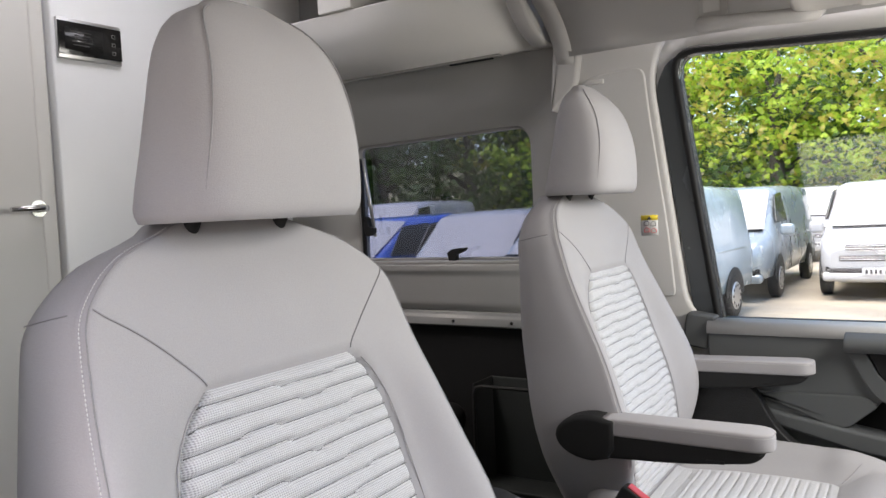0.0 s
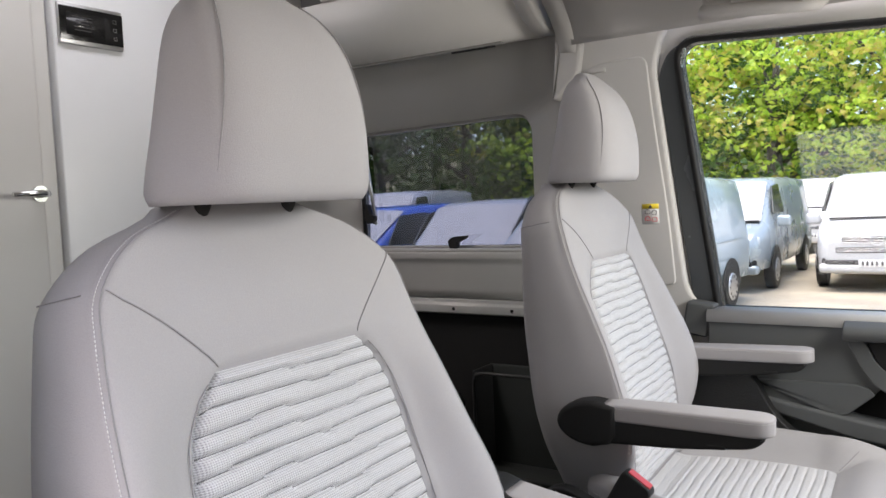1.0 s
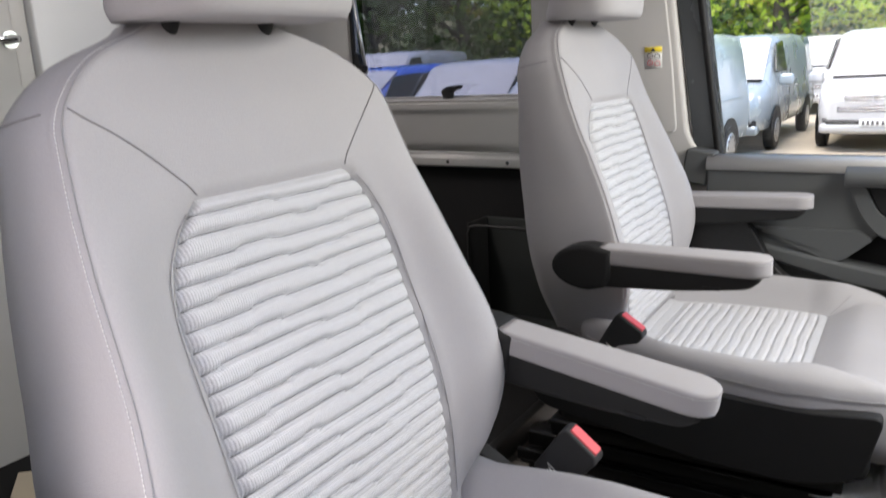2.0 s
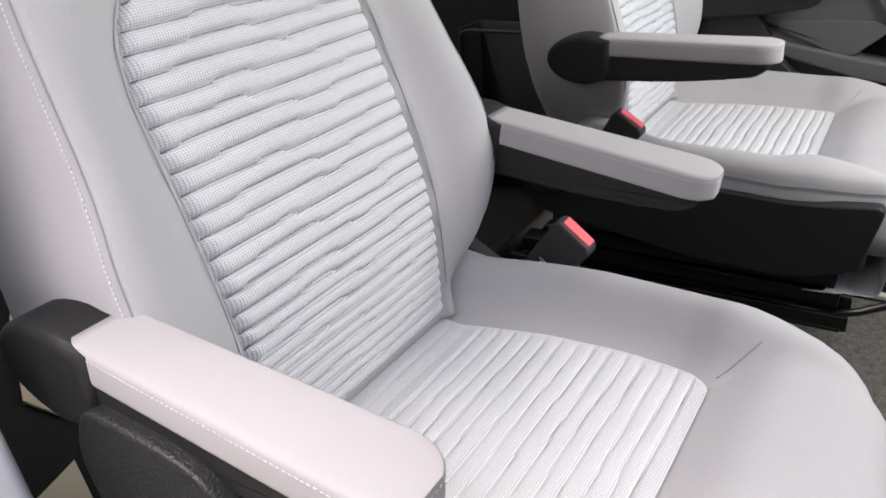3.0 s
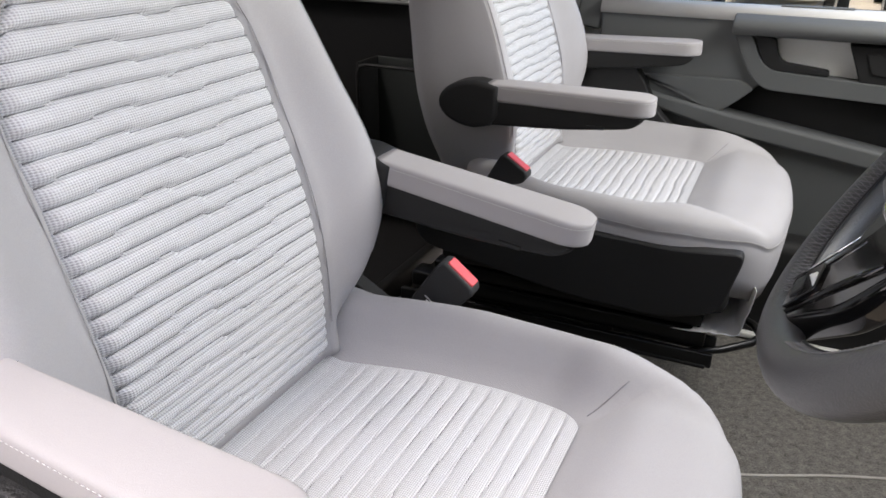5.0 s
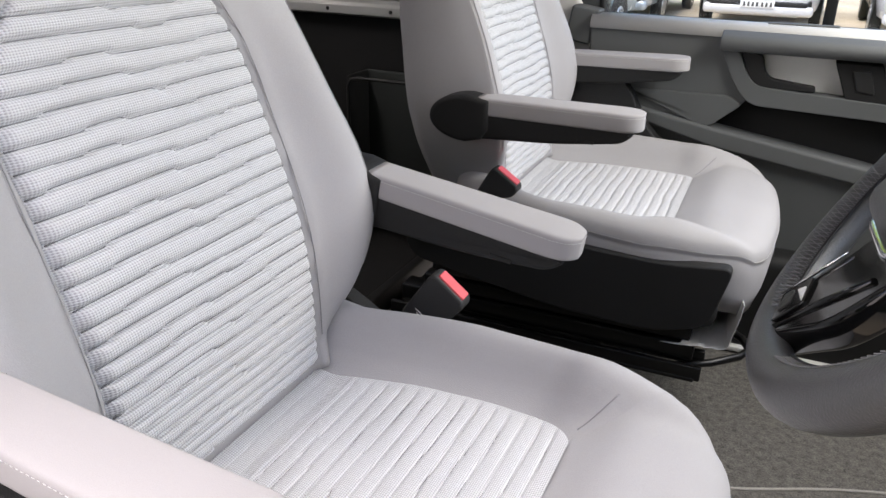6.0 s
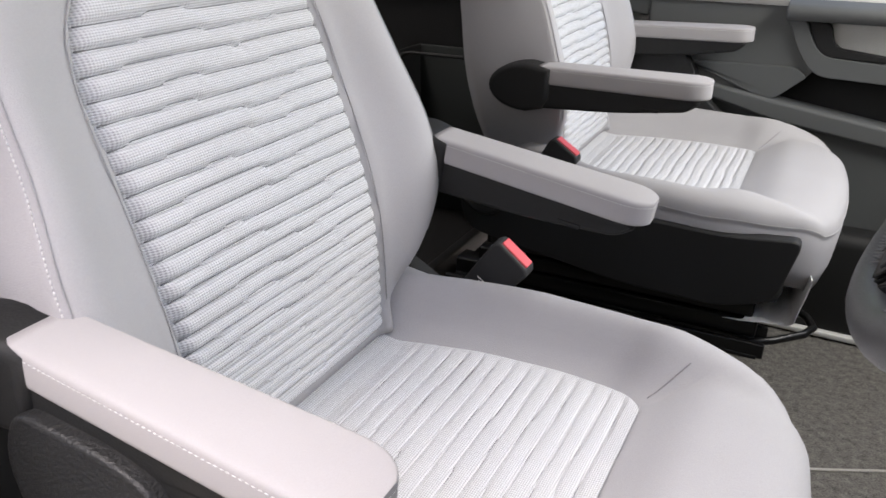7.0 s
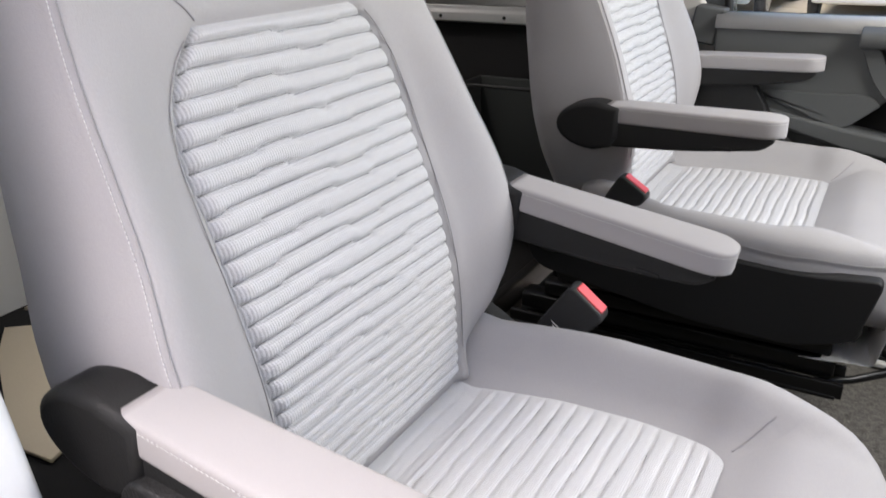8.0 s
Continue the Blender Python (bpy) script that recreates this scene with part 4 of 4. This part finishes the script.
# driver's side: painted door post and its seal
setting("door_post", slab(rounded([(-0.45, -0.1), (-0.015, -0.1), (-0.01, 0.50), (-0.035, 0.66), (-0.16, 1.3), (-0.22, 1.5), (-0.45, 1.5)], [0, 0.02, 0.1, 0.1, 0.05, 0.1, 0]), "y", -0.46, -0.362, 0.012, 3), M_PAINT, "white painted door post on the driver's side")
setting("door_seal", tube([(-0.07, -0.356, 0.1), (-0.07, -0.356, 0.5), (-0.095, -0.356, 0.66), (-0.2, -0.356, 1.25), (-0.25, -0.356, 1.5)], 0.008, sides=8), M_RUBBER, "black rubber door seal")

# Rail out of view, added to block sky light on the near armrest.
setting("roof_rail", box(0.5, -0.45, 1.52, 1.8, 0.12, 0.16, 0.03, 3), M_LINER, "unseen roof rail added above the open driver's door to block sky")

# ---- things in the cab ----
def make_buckle(m, label):
    b = thing("belt_buckle", label, "belt buckle", m, "belt buckles")
    part("housing", slab(rounded([(-0.028, -0.052), (0.026, -0.052), (0.033, 0.03), (0.025, 0.038), (-0.027, 0.038), (-0.033, 0.03)], 0.008), "y", -0.0155, 0.0155, 0.004, 3), M_BUCKLE, b)
    part("button", slab(rounded([(-0.024, -0.0105), (0.024, -0.0105), (0.024, 0.0105), (-0.024, 0.0105)], 0.003), "z", 0.035, 0.0405, 0.0015), M_RED, b, "red release button")
    part("strap", tube([(0, 0, -0.045), (0.02, 0, -0.075), (0.075, 0, -0.15)], [0.011, 0.009, 0.009], sides=8), M_BLACK, b)
    for k in range(4):
        part("text_bar", box(-0.003 + 0.002 * (k % 2), -0.0158, -0.026 - 0.0042 * k, 0.026 - 0.006 * (k % 3), 0.0008, 0.0012, 0), M_LABEL, b)
    return b


make_buckle(pose(0.084, 0.334, 0.470, 0, 38, 0), "black belt buckle with a red button beside the driver seat")
make_buckle(pose(0.012, 0.756, 0.498, 0, 33, 0), "black belt buckle with a red button beside the passenger seat")

bar = thing("adjuster_bar", "black bent steel bar under the front of the passenger seat", "seat adjuster", pose(0, 0, 0))
part("rod", tube([(0.34, 0.80, 0.17), (0.44, 0.86, 0.172), (0.49, 0.90, 0.178), (0.505, 0.93, 0.182), (0.49, 0.97, 0.182), (0.44, 1.02, 0.18), (0.34, 1.1, 0.175)], 0.008, sides=10), M_STEEL, bar)
paper = thing("paper_sheet", "crumpled white protective paper under the passenger seat", "paper")


def crumple(i, j):
    """A sheet that lies along the runner and folds up at its far edge."""
    s, t = i / 20, j / 14
    up = max(s - 0.72, 0) / 0.28
    x = 0.29 + 0.17 * min(s, 0.72) / 0.72 + 0.022 * up + 0.008 * math.sin(6 * t + 3 * s)
    z = 0.222 + 0.03 * min(s, 0.72) / 0.72 + 0.10 * up ** 1.3 * (1 - 0.35 * t)
    w = 0.007 * noise.noise((s * 4, t * 5, 1)) + 0.004 * abs(noise.noise((s * 9, t * 9, 4)))
    return (x - w * up, 0.80 + 0.34 * t - 0.03 * s * (1 - t), z + w * (1 - up))


pp = part("sheet", sheet(crumple, 21, 15), M_PAPER, paper, flat=True)
pp.modifiers.new("thick", "SOLIDIFY").thickness = 0.001

# steering wheel, tilted towards the driver and turned a quarter round, one side spoke pointing at the seat
W0, WA, WB = Vector((0.622, 0.0, 0.838)), Vector((0, 1, 0)), Vector((0.574, 0, 0.819))
WN = Vector((-0.819, 0, 0.574))
whl = thing("steering_wheel", "black leather steering wheel with stitched rim and gloss black spokes", "steering wheel")


def on_wheel(a, b, n=0.0):
    return W0 + WA * a + WB * b + WN * n


def wheel_plate(o, n0, n1, bevel, segs=3):
    """A plate in the wheel's plane, from height n0 to n1, with rounded rims."""
    bm = slab(o, "z", n0, n1, bevel, segs)
    bm.transform(Matrix.Translation(W0) @ Matrix((WA, WB, WN)).transposed().to_4x4())
    return bm


rim_c = [(0.188 * math.cos(q), 0.188 * math.sin(q)) for q in (2 * math.pi * k / 96 for k in range(96))]
part("rim", tube([on_wheel(a, b, 0.004 * (1 - abs(a) / 0.188)) for a, b in rim_c], [0.0165 + 0.003 * smooth((-a - 0.03) / 0.08) for a, b in rim_c], True, 24), M_LEATHER, whl, "black leather rim")
for lo, hi in ((-80, -22), (-20, 80), (100, 250)):
    for first in (0, 1):                       # two threads that cross over the inner seam
        line = []
        for k in range(int((hi - lo) / 1.5)):
            q = radians(lo + 1.5 * k)
            r, n = ((0.1775, 0.0165), (0.1695, 0.0065))[(k + first) % 2]
            line.append(on_wheel(r * math.cos(q), r * math.sin(q), n + 0.002))
        part("stitching", tube(line, 0.0006, sides=4), M_STITCHDARK, whl, "cross stitching on the inner rim")
    part("rim_seam", tube([on_wheel(0.1695 * math.cos(q), 0.1695 * math.sin(q), 0.0085) for q in (radians(lo + (hi - lo) * k / 40) for k in range(41))], 0.0016, sides=6), M_RUBBER, whl)
for s in (-1, 1):
    o = rounded([(0.056, 0.178 * s), (0.026, 0.10 * s), (0.03, 0.06 * s), (-0.075, 0.06 * s), (-0.06, 0.128 * s), (0.0, 0.186 * s)], [0.012, 0.02, 0, 0, 0.02, 0.012])
    sp = part("spoke", wheel_plate(o, -0.012, 0.013, 0.005), M_GLOSS, whl, "gloss black spoke with buttons")
    part("trim", tube([on_wheel(0.052, 0.172 * s, 0.0145), on_wheel(0.036, 0.14 * s, 0.0155), on_wheel(0.024, 0.105 * s, 0.0155)], [0.0006, 0.0013, 0.0008], sides=8), M_CHROME, sp, "satin chrome trim line")
    part("button_pad", wheel_plate(rounded([(0.044, 0.166 * s), (0.03, 0.135 * s), (-0.002, 0.146 * s), (0.008, 0.178 * s)], 0.005), 0.011, 0.016, 0.0015), M_GLOSS, sp, "gloss black button pad")
    part("button", wheel_plate(rounded([(0.036, 0.163 * s), (0.031, 0.153 * s), (0.012, 0.158 * s), (0.014, 0.17 * s)], 0.003), 0.015, 0.0172, 0.001), M_CHAR, sp)
    # white patch: a highlight on the gloss spoke made as a pale shape
    part("pale_mark", wheel_plate(rounded([(0.027, 0.151 * s), (0.02, 0.142 * s), (0.0, 0.147 * s), (0.012, 0.1475 * s)], 0.002), 0.0155, 0.0166, 0.0003), M_LABEL, sp)
    part("spoke_rib", tube([on_wheel(0.004, 0.178 * s, 0.012), on_wheel(-0.02, 0.135 * s, 0.0135), on_wheel(-0.05, 0.09 * s, 0.013)], 0.003, sides=8), M_GLOSS, sp)
ho = rounded([(0.062, -0.086), (-0.05, -0.078), (-0.082, -0.03), (-0.082, 0.03), (-0.05, 0.078), (0.062, 0.086), (0.07, 0.0)], [0.03, 0.03, 0.03, 0.03, 0.03, 0.03, 0.05], 6)
part("hub", wheel_plate(inset(ho, 0.006), 0.0, 0.034, 0.014, 5), M_HUB, whl, "grey airbag cover")
part("hub_surround", wheel_plate(ho, -0.02, 0.014, 0.004), M_GLOSS, whl)
part("hub_ring", tube([on_wheel(a * 1.0, b * 1.0, 0.014) for a, b in inset(ho, 0.001)], 0.0042, True, 10), M_CHROME, whl, "satin chrome ring round the airbag cover")
part("lower_spoke", wheel_plate(rounded([(-0.07, -0.035), (-0.17, -0.05), (-0.178, 0.0), (-0.17, 0.05), (-0.07, 0.035)], [0, 0.01, 0.02, 0.01, 0]), -0.012, 0.008, 0.005), M_CHAR, whl, "charcoal lower spoke")
part("column", tube([on_wheel(0, 0, -0.012), on_wheel(0, -0.01, -0.2), (1.25, 0, 0.60)], [0.05, 0.06, 0.07], sides=20), M_CHAR, whl, "charcoal steering column cowl")

# ---- outside ----
def ground_pt(i, j):
    x, y = -140 + 280 * i / 69, -60 + 220 * (j / 69) ** 1.6
    bank = 2.4 * smooth((y - 31) / 12)
    return (x, y, GROUND + bank + 0.03 * noise.noise((x * 0.7, y * 0.7, 0)) * smooth((y - 3) / 4))


def two_tone(name, a, b, scale, rough=0.95, grain=0.6):
    m = surface(name, a, rough, grain=grain, grain_size=30, spread=0.2, patch=0.7)
    nt = m.node_tree
    bs = nt.nodes["Principled BSDF"]
    co = nt.nodes.new("ShaderNodeTexCoord")
    n = nt.nodes.new("ShaderNodeTexNoise")
    n.inputs["Scale"].default_value, n.inputs["Detail"].default_value = scale, 6
    nt.links.new(co.outputs["Object"], n.inputs["Vector"])
    rp = nt.nodes.new("ShaderNodeMapRange")
    rp.inputs["From Min"].default_value, rp.inputs["From Max"].default_value = 0.42, 0.58
    nt.links.new(n.outputs["Fac"], rp.inputs["Value"])
    mix = nt.nodes.new("ShaderNodeMix")
    mix.data_type = "RGBA"
    mix.inputs[7].default_value = b
    nt.links.new(bs.inputs["Base Color"].links[0].from_socket, mix.inputs[6])
    nt.links.new(rp.outputs[0], mix.inputs[0])
    nt.links.new(mix.outputs[2], bs.inputs["Base Color"])
    return m


M_GRAVEL = two_tone("sandy_gravel", (0.46, 0.39, 0.29, 1), (0.36, 0.31, 0.24, 1), 0.9)
M_GRASS = two_tone("rough_grass", (0.10, 0.12, 0.04, 1), (0.22, 0.19, 0.10, 1), 0.8)
setting("ground", sheet(ground_pt, 70, 70), M_GRAVEL, "pale sandy gravel of the car park")
setting("grass_bank", sheet(lambda i, j: (-60 + 4 * i, 30.5 + 1.2 * j, GROUND + 0.02 + 5.5 * smooth(j / 16) + 0.35 * noise.noise((i * 0.9, j * 0.5, 3))), 31, 18), M_GRASS, "grassy bank behind the parked vans")


def make_van(m, paint, label, height=1.0):
    van = thing("van", label, "van", m @ Matrix.Diagonal((1, 1, height, 1)), "parked vans")
    #         x      low   top   wide at waist, at roof
    secs = ((-2.66, 0.52, 1.60, 0.86, 0.66), (-2.62, 0.40, 1.86, 0.92, 0.72), (-2.45, 0.34, 1.96, 0.95, 0.77), (-1.4, 0.32, 1.985, 0.955, 0.79), (0.0, 0.32, 1.985, 0.955, 0.79), (0.7, 0.32, 1.965, 0.955, 0.78),
            (0.95, 0.32, 1.92, 0.95, 0.76), (1.35, 0.32, 1.62, 0.95, 0.78), (1.75, 0.32, 1.30, 0.94, 0.82), (1.95, 0.32, 1.18, 0.935, 0.80), (2.3, 0.32, 1.08, 0.90, 0.74), (2.5, 0.30, 0.98, 0.82, 0.66), (2.58, 0.34, 0.85, 0.72, 0.58))

    def ring(s):
        x, lo, top, w, wr = s
        mid = min(1.05, top - 0.06)
        half = [(0.0, lo), (w * 0.75, lo), (w * 0.97, lo + 0.08), (w, 0.62), (w, mid * 0.85), (w * 0.975, mid), (wr + (w - wr) * 0.25, mid + (top - mid) * 0.75), (wr, top - 0.05 * (top - 0.6)), (wr * 0.8, top - 0.012), (0.0, top)]
        pts = [(x, a, b) for a, b in half] + [(x, -a, b) for a, b in half[-2:0:-1]]
        return pts
    R = [ring(s) for s in secs]
    bm = sheet(lambda i, j: R[j][i], 18, len(R), close_u=True)
    bm.verts.ensure_lookup_table()
    bm.faces.new([bm.verts[i] for i in range(18)])
    bm.faces.new([bm.verts[(len(R) - 1) * 18 + i] for i in range(18)])
    part("body", bm, paint, van)
    part("cowl", box(1.93, 0, 1.20, 0.12, 1.5, 0.03, 0.01), M_BLACK, van)
    part("windscreen", sheet(lambda i, j: (1.0 + 0.9 * j / 8 + 0.006, (-1 + 2 * i / 8) * (0.70 + 0.06 * j / 8), 1.90 - 0.69 * j / 8 - 0.03 * (abs(-1 + 2 * i / 8)) ** 2 + 0.012), 9, 9), M_CARGLASS, van, "windscreen covered from inside")
    for s in (-1, 1):
        part("side_window", slab(rounded([(0.55, 1.14), (1.55, 1.14), (1.18, 1.64), (0.60, 1.68)], 0.05), "y", s * 0.9 - 0.015, s * 0.9 + 0.015, 0.0), M_DARKGLASS, van).matrix_basis = Matrix.Translation((0, 0, 0)) @ pose(0, s * 0.235, 0.02, s * 11, 0, 0)
        part("mirror", box(1.42, s * 1.06, 1.18, 0.12, 0.24, 0.2, 0.05, 4), paint, van)
        part("headlight", box(2.37, s * 0.68, 0.88, 0.2, 0.34, 0.16, 0.04, 3), M_LAMP, van, "clear headlight")
        part("fog_lamp_grille", box(2.47, s * 0.66, 0.5, 0.18, 0.3, 0.14, 0.03), M_BLACK, van)
        part("side_line", box(-0.6, s * 0.957, 1.02, 3.0, 0.012, 0.03, 0.004), paint, van)
        part("door_gap", box(0.5, s * 0.953, 0.9, 0.012, 0.012, 0.9, 0), M_RUBBER, van)
    part("grille", box(2.53, 0, 0.86, 0.1, 1.02, 0.13, 0.02), M_BLACK, van)
    for k in range(3):
        part("grille_bar", box(2.585, 0, 0.82 + 0.04 * k, 0.02, 1.0, 0.012, 0.004), M_CHROME, van)
    part("lower_grille", box(2.55, 0, 0.70, 0.08, 1.2, 0.10, 0.02), M_BLACK, van)
    for k in range(2):
        part("grille_bar", box(2.595, 0, 0.685 + 0.035 * k, 0.01, 1.15, 0.01, 0.003), M_CHROME, van)
    part("badge", frame_of([(0.085 * math.cos(q), 0.87 + 0.085 * math.sin(q)) for q in (2 * math.pi * k / 24 for k in range(24))], 0.014, "x", 2.59, 2.605), M_CHROME, van)
    part("bumper", box(2.5, 0, 0.40, 0.24, 1.7, 0.16, 0.06, 4), paint, van)
    part("bumper_grille", box(2.545, 0, 0.50, 0.14, 1.5, 0.08, 0.02), M_BLACK, van)
    plate = part("number_plate", box(2.63, 0, 0.49, 0.012, 0.52, 0.11, 0.004), M_LABEL, van)
    for k in range(7):
        part("plate_bar", box(2.638, -0.2 + 0.066 * k + (0.012 if k > 3 else 0), 0.49, 0.004, 0.036, 0.07, 0), M_PRINT, plate)
    for x in (-1.55, 1.62):
        for s in (-1, 1):
            arch_o = [(x + 0.42 * math.cos(q), 0.34 + 0.42 * math.sin(q)) for q in (math.pi * k / 14 for k in range(15))]
            part("wheel_arch", slab(arch_o, "y", s * 0.962 - 0.004, s * 0.962 + 0.004, 0), M_RUBBER, van)
            tyre = part("wheel", tube([(x, s * 0.80, 0.335), (x, s * 0.815, 0.335), (x, s * 0.955, 0.335), (x, s * 0.975, 0.335)], [0.31, 0.335, 0.335, 0.30], sides=28), M_RUBBER, van, "black tyre on a steel rim")
            part("wheel_rim", tube([(x, s * 0.97, 0.335), (x, s * 0.983, 0.335), (x, s * 0.989, 0.335)], [0.21, 0.20, 0.12], sides=24), M_ALU, tyre)
            for k in range(10):
                q = 2 * math.pi * k / 10
                part("rim_hole", tube([(x + 0.155 * math.cos(q), s * 0.98, 0.335 + 0.155 * math.sin(q)), (x + 0.155 * math.cos(q), s * 0.988, 0.335 + 0.155 * math.sin(q))], 0.024, sides=8), M_RUBBER, tyre)
    return van


make_van(pose(-3.15, 9.75, GROUND, 0, 0, -95), M_VANBLUE, "pale silver-blue panel van parked on gravel")
make_van(pose(-2.80, 15.5, GROUND, 0, 0, -91), M_VANSILVER, "silver panel van parked facing the lot")
make_van(pose(-0.30, 16.0, GROUND, 0, 0, -90), M_VANWHITE, "white panel van facing forward with a dark grille")
make_van(pose(2.35, 15.6, GROUND, 0, 0, -90), M_VANWHITE, "white panel van parked at the end of the row")
make_van(pose(-2.3, 23.5, GROUND, 0, 0, -90), M_VANWHITE, "white panel van parked in the row behind")
make_van(pose(-5.1, 9.9, GROUND, 0, 0, -80), M_VANWHITE, "white van with a covered windscreen", 0.90)
make_van(pose(-7.0, 10.3, GROUND, 0, 0, -102), M_BLUE, "bright blue van with a covered windscreen", 0.885)
make_van(pose(-10.6, 15.0, GROUND, 0, 0, -80), M_VANWHITE, "white van behind the blue van", 1.05)


def leaf_material(name, a, b):
    m = bpy.data.materials.new(name)
    m.use_nodes = True
    nt = m.node_tree
    bs = nt.nodes["Principled BSDF"]
    geo = nt.nodes.new("ShaderNodeNewGeometry")
    mix = nt.nodes.new("ShaderNodeMix")
    mix.data_type = "RGBA"
    mix.inputs[6].default_value, mix.inputs[7].default_value = a, b
    nt.links.new(geo.outputs["Random Per Island"], mix.inputs[0])
    nt.links.new(mix.outputs[2], bs.inputs["Base Color"])
    bs.inputs["Roughness"].default_value = 0.55
    tr = nt.nodes.new("ShaderNodeBsdfTranslucent")
    nt.links.new(mix.outputs[2], tr.inputs[0])
    ms = nt.nodes.new("ShaderNodeMixShader")
    ms.inputs[0].default_value = 0.45
    nt.links.new(bs.outputs[0], ms.inputs[1])
    nt.links.new(tr.outputs[0], ms.inputs[2])
    nt.links.new(ms.outputs[0], nt.nodes["Material Output"].inputs[0])
    return m


M_LEAF = leaf_material("fresh_leaves", (0.26, 0.46, 0.03, 1), (0.60, 0.70, 0.09, 1))
M_LEAF2 = leaf_material("young_bronze_leaves", (0.50, 0.55, 0.06, 1), (0.58, 0.44, 0.12, 1))
# Darker greens: shade inside crowns and on further trees put into leaf colour.
M_LEAF3 = leaf_material("shade_dark_green_leaves", (0.03, 0.09, 0.012, 1), (0.09, 0.17, 0.02, 1))
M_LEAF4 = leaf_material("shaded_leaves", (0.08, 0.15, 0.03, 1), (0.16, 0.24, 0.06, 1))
M_BARK = surface("bark", (0.09, 0.075, 0.06, 1), 0.95, grain=0.8, grain_size=30, spread=0.3, patch=3)


def make_tree(x, y, base, tall, wide, seed, mats, clumps, label):
    rnd = random.Random(seed)
    tree = thing("tree", label, "tree", pose(x, y, base), "trees behind the car park")
    bm = tube([(0, 0, -0.3), (0.1, 0, tall * 0.2), (0.0, 0.1, tall * 0.45), (0.2, 0, tall * 0.8)], [0.34, 0.27, 0.2, 0.06], sides=10)
    ends = []
    for k in range(14):
        q, h = rnd.uniform(0, 6.28), rnd.uniform(0.18, 0.75) * tall
        r = wide * rnd.uniform(0.5, 0.95) * (1 - 0.4 * h / tall)
        e = Vector((r * math.cos(q), r * math.sin(q), h + rnd.uniform(0.0, 0.25) * tall * 0.6))
        s = Vector((0.05, 0, h * 0.8))
        tube([s, s.lerp(e, 0.5) + Vector((0, 0, 0.3)), e], [0.12, 0.07, 0.02], sides=6, bm=bm)
        ends += [s.lerp(e, f) for f in (0.45, 0.7, 0.9, 1.05)]
    part("trunk", bm, M_BARK, tree)
    verts, faces, slots = [], [], []
    for k in range(clumps):
        q, cz = rnd.uniform(0, 6.28), rnd.uniform(-1, 1)
        rr = rnd.uniform(0.45, 1.05) ** 0.6
        s = math.sqrt(1 - cz * cz)
        c = Vector((wide * rr * s * math.cos(q), wide * rr * s * math.sin(q), tall * (0.52 + 0.47 * rr * cz)))
        if rnd.random() < 0.35:
            c = rnd.choice(ends) + Vector((rnd.gauss(0, 0.3), rnd.gauss(0, 0.3), rnd.gauss(0, 0.3)))
        if c.z < 0.3:
            continue
        # inner and low clumps take the dark slot, crown shade given as colour
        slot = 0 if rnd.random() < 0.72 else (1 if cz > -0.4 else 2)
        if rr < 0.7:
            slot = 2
        for f in range(rnd.randint(9, 15)):            # a spray of leaves, each a hanging fan of five leaflets
            p = c + Vector((rnd.gauss(0, 0.36), rnd.gauss(0, 0.36), rnd.gauss(0, 0.16)))
            size = rnd.uniform(0.10, 0.21)
            turn = Euler((rnd.gauss(0, 0.7), rnd.gauss(0, 0.7), rnd.uniform(0, 6.28))).to_matrix()
            for l in range(5):
                a = (l - 2) * rnd.uniform(0.45, 0.7)
                long = size * (1.15 - 0.12 * abs(l - 2))
                d, side = turn @ Vector((math.cos(a), math.sin(a), -0.25)), turn @ Vector((-math.sin(a), math.cos(a), 0.1))
                n = len(verts)
                verts += [p, p + d * long * 0.6 + side * size * 0.2, p + d * long, p + d * long * 0.6 - side * size * 0.2]
                faces.append((n, n + 1, n + 2, n + 3))
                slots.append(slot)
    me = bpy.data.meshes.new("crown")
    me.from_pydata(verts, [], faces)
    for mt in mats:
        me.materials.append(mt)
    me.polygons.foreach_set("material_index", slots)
    crown = new("crown", me)
    crown.parent = tree
    return tree


ROW = ((-4.0, 26.5, 13, 3.8), (-7.2, 27.5, 14, 4.0), (-0.6, 29.5, 14, 4.0), (-10.8, 26.0, 13, 4.2), (-14.5, 24.5, 14, 4.0), (-18.0, 23.5, 13, 4.2), (-21.5, 22.0, 13, 4.0), (-26.0, 20.0, 14, 4.4), (-31.0, 17.5, 14, 4.6))
# Further trees get the darker leaf sets, so their shade is in the colour.
for k, (x, y, h, w) in enumerate(ROW):
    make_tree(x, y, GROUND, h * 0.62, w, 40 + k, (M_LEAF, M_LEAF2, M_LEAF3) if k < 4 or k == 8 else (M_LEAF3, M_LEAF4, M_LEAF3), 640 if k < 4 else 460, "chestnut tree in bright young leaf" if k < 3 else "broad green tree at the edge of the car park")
for k, (x, y) in enumerate(((-3.0, 35.5), (-9.5, 34), (-16, 32), (-23, 29), (-31, 25), (4.5, 37), (11, 37))):
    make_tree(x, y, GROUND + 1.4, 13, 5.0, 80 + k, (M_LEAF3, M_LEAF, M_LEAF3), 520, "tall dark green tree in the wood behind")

# Unseen leafy screen, added to keep low light out of the driver's door.
light_blocker = sheet(lambda i, j: (-45 + 2 * i, -2.9 - 0.4 * noise.noise((i * 0.8, j * 0.9, 7)) - 0.1 * j, GROUND - 0.1 + 0.62 * j + 0.4 * noise.noise((i * 0.6, j, 2))), 46, 8)
setting("light_blocker", light_blocker, M_HEDGE, "unseen dark leafy screen added on the near side to block low light")
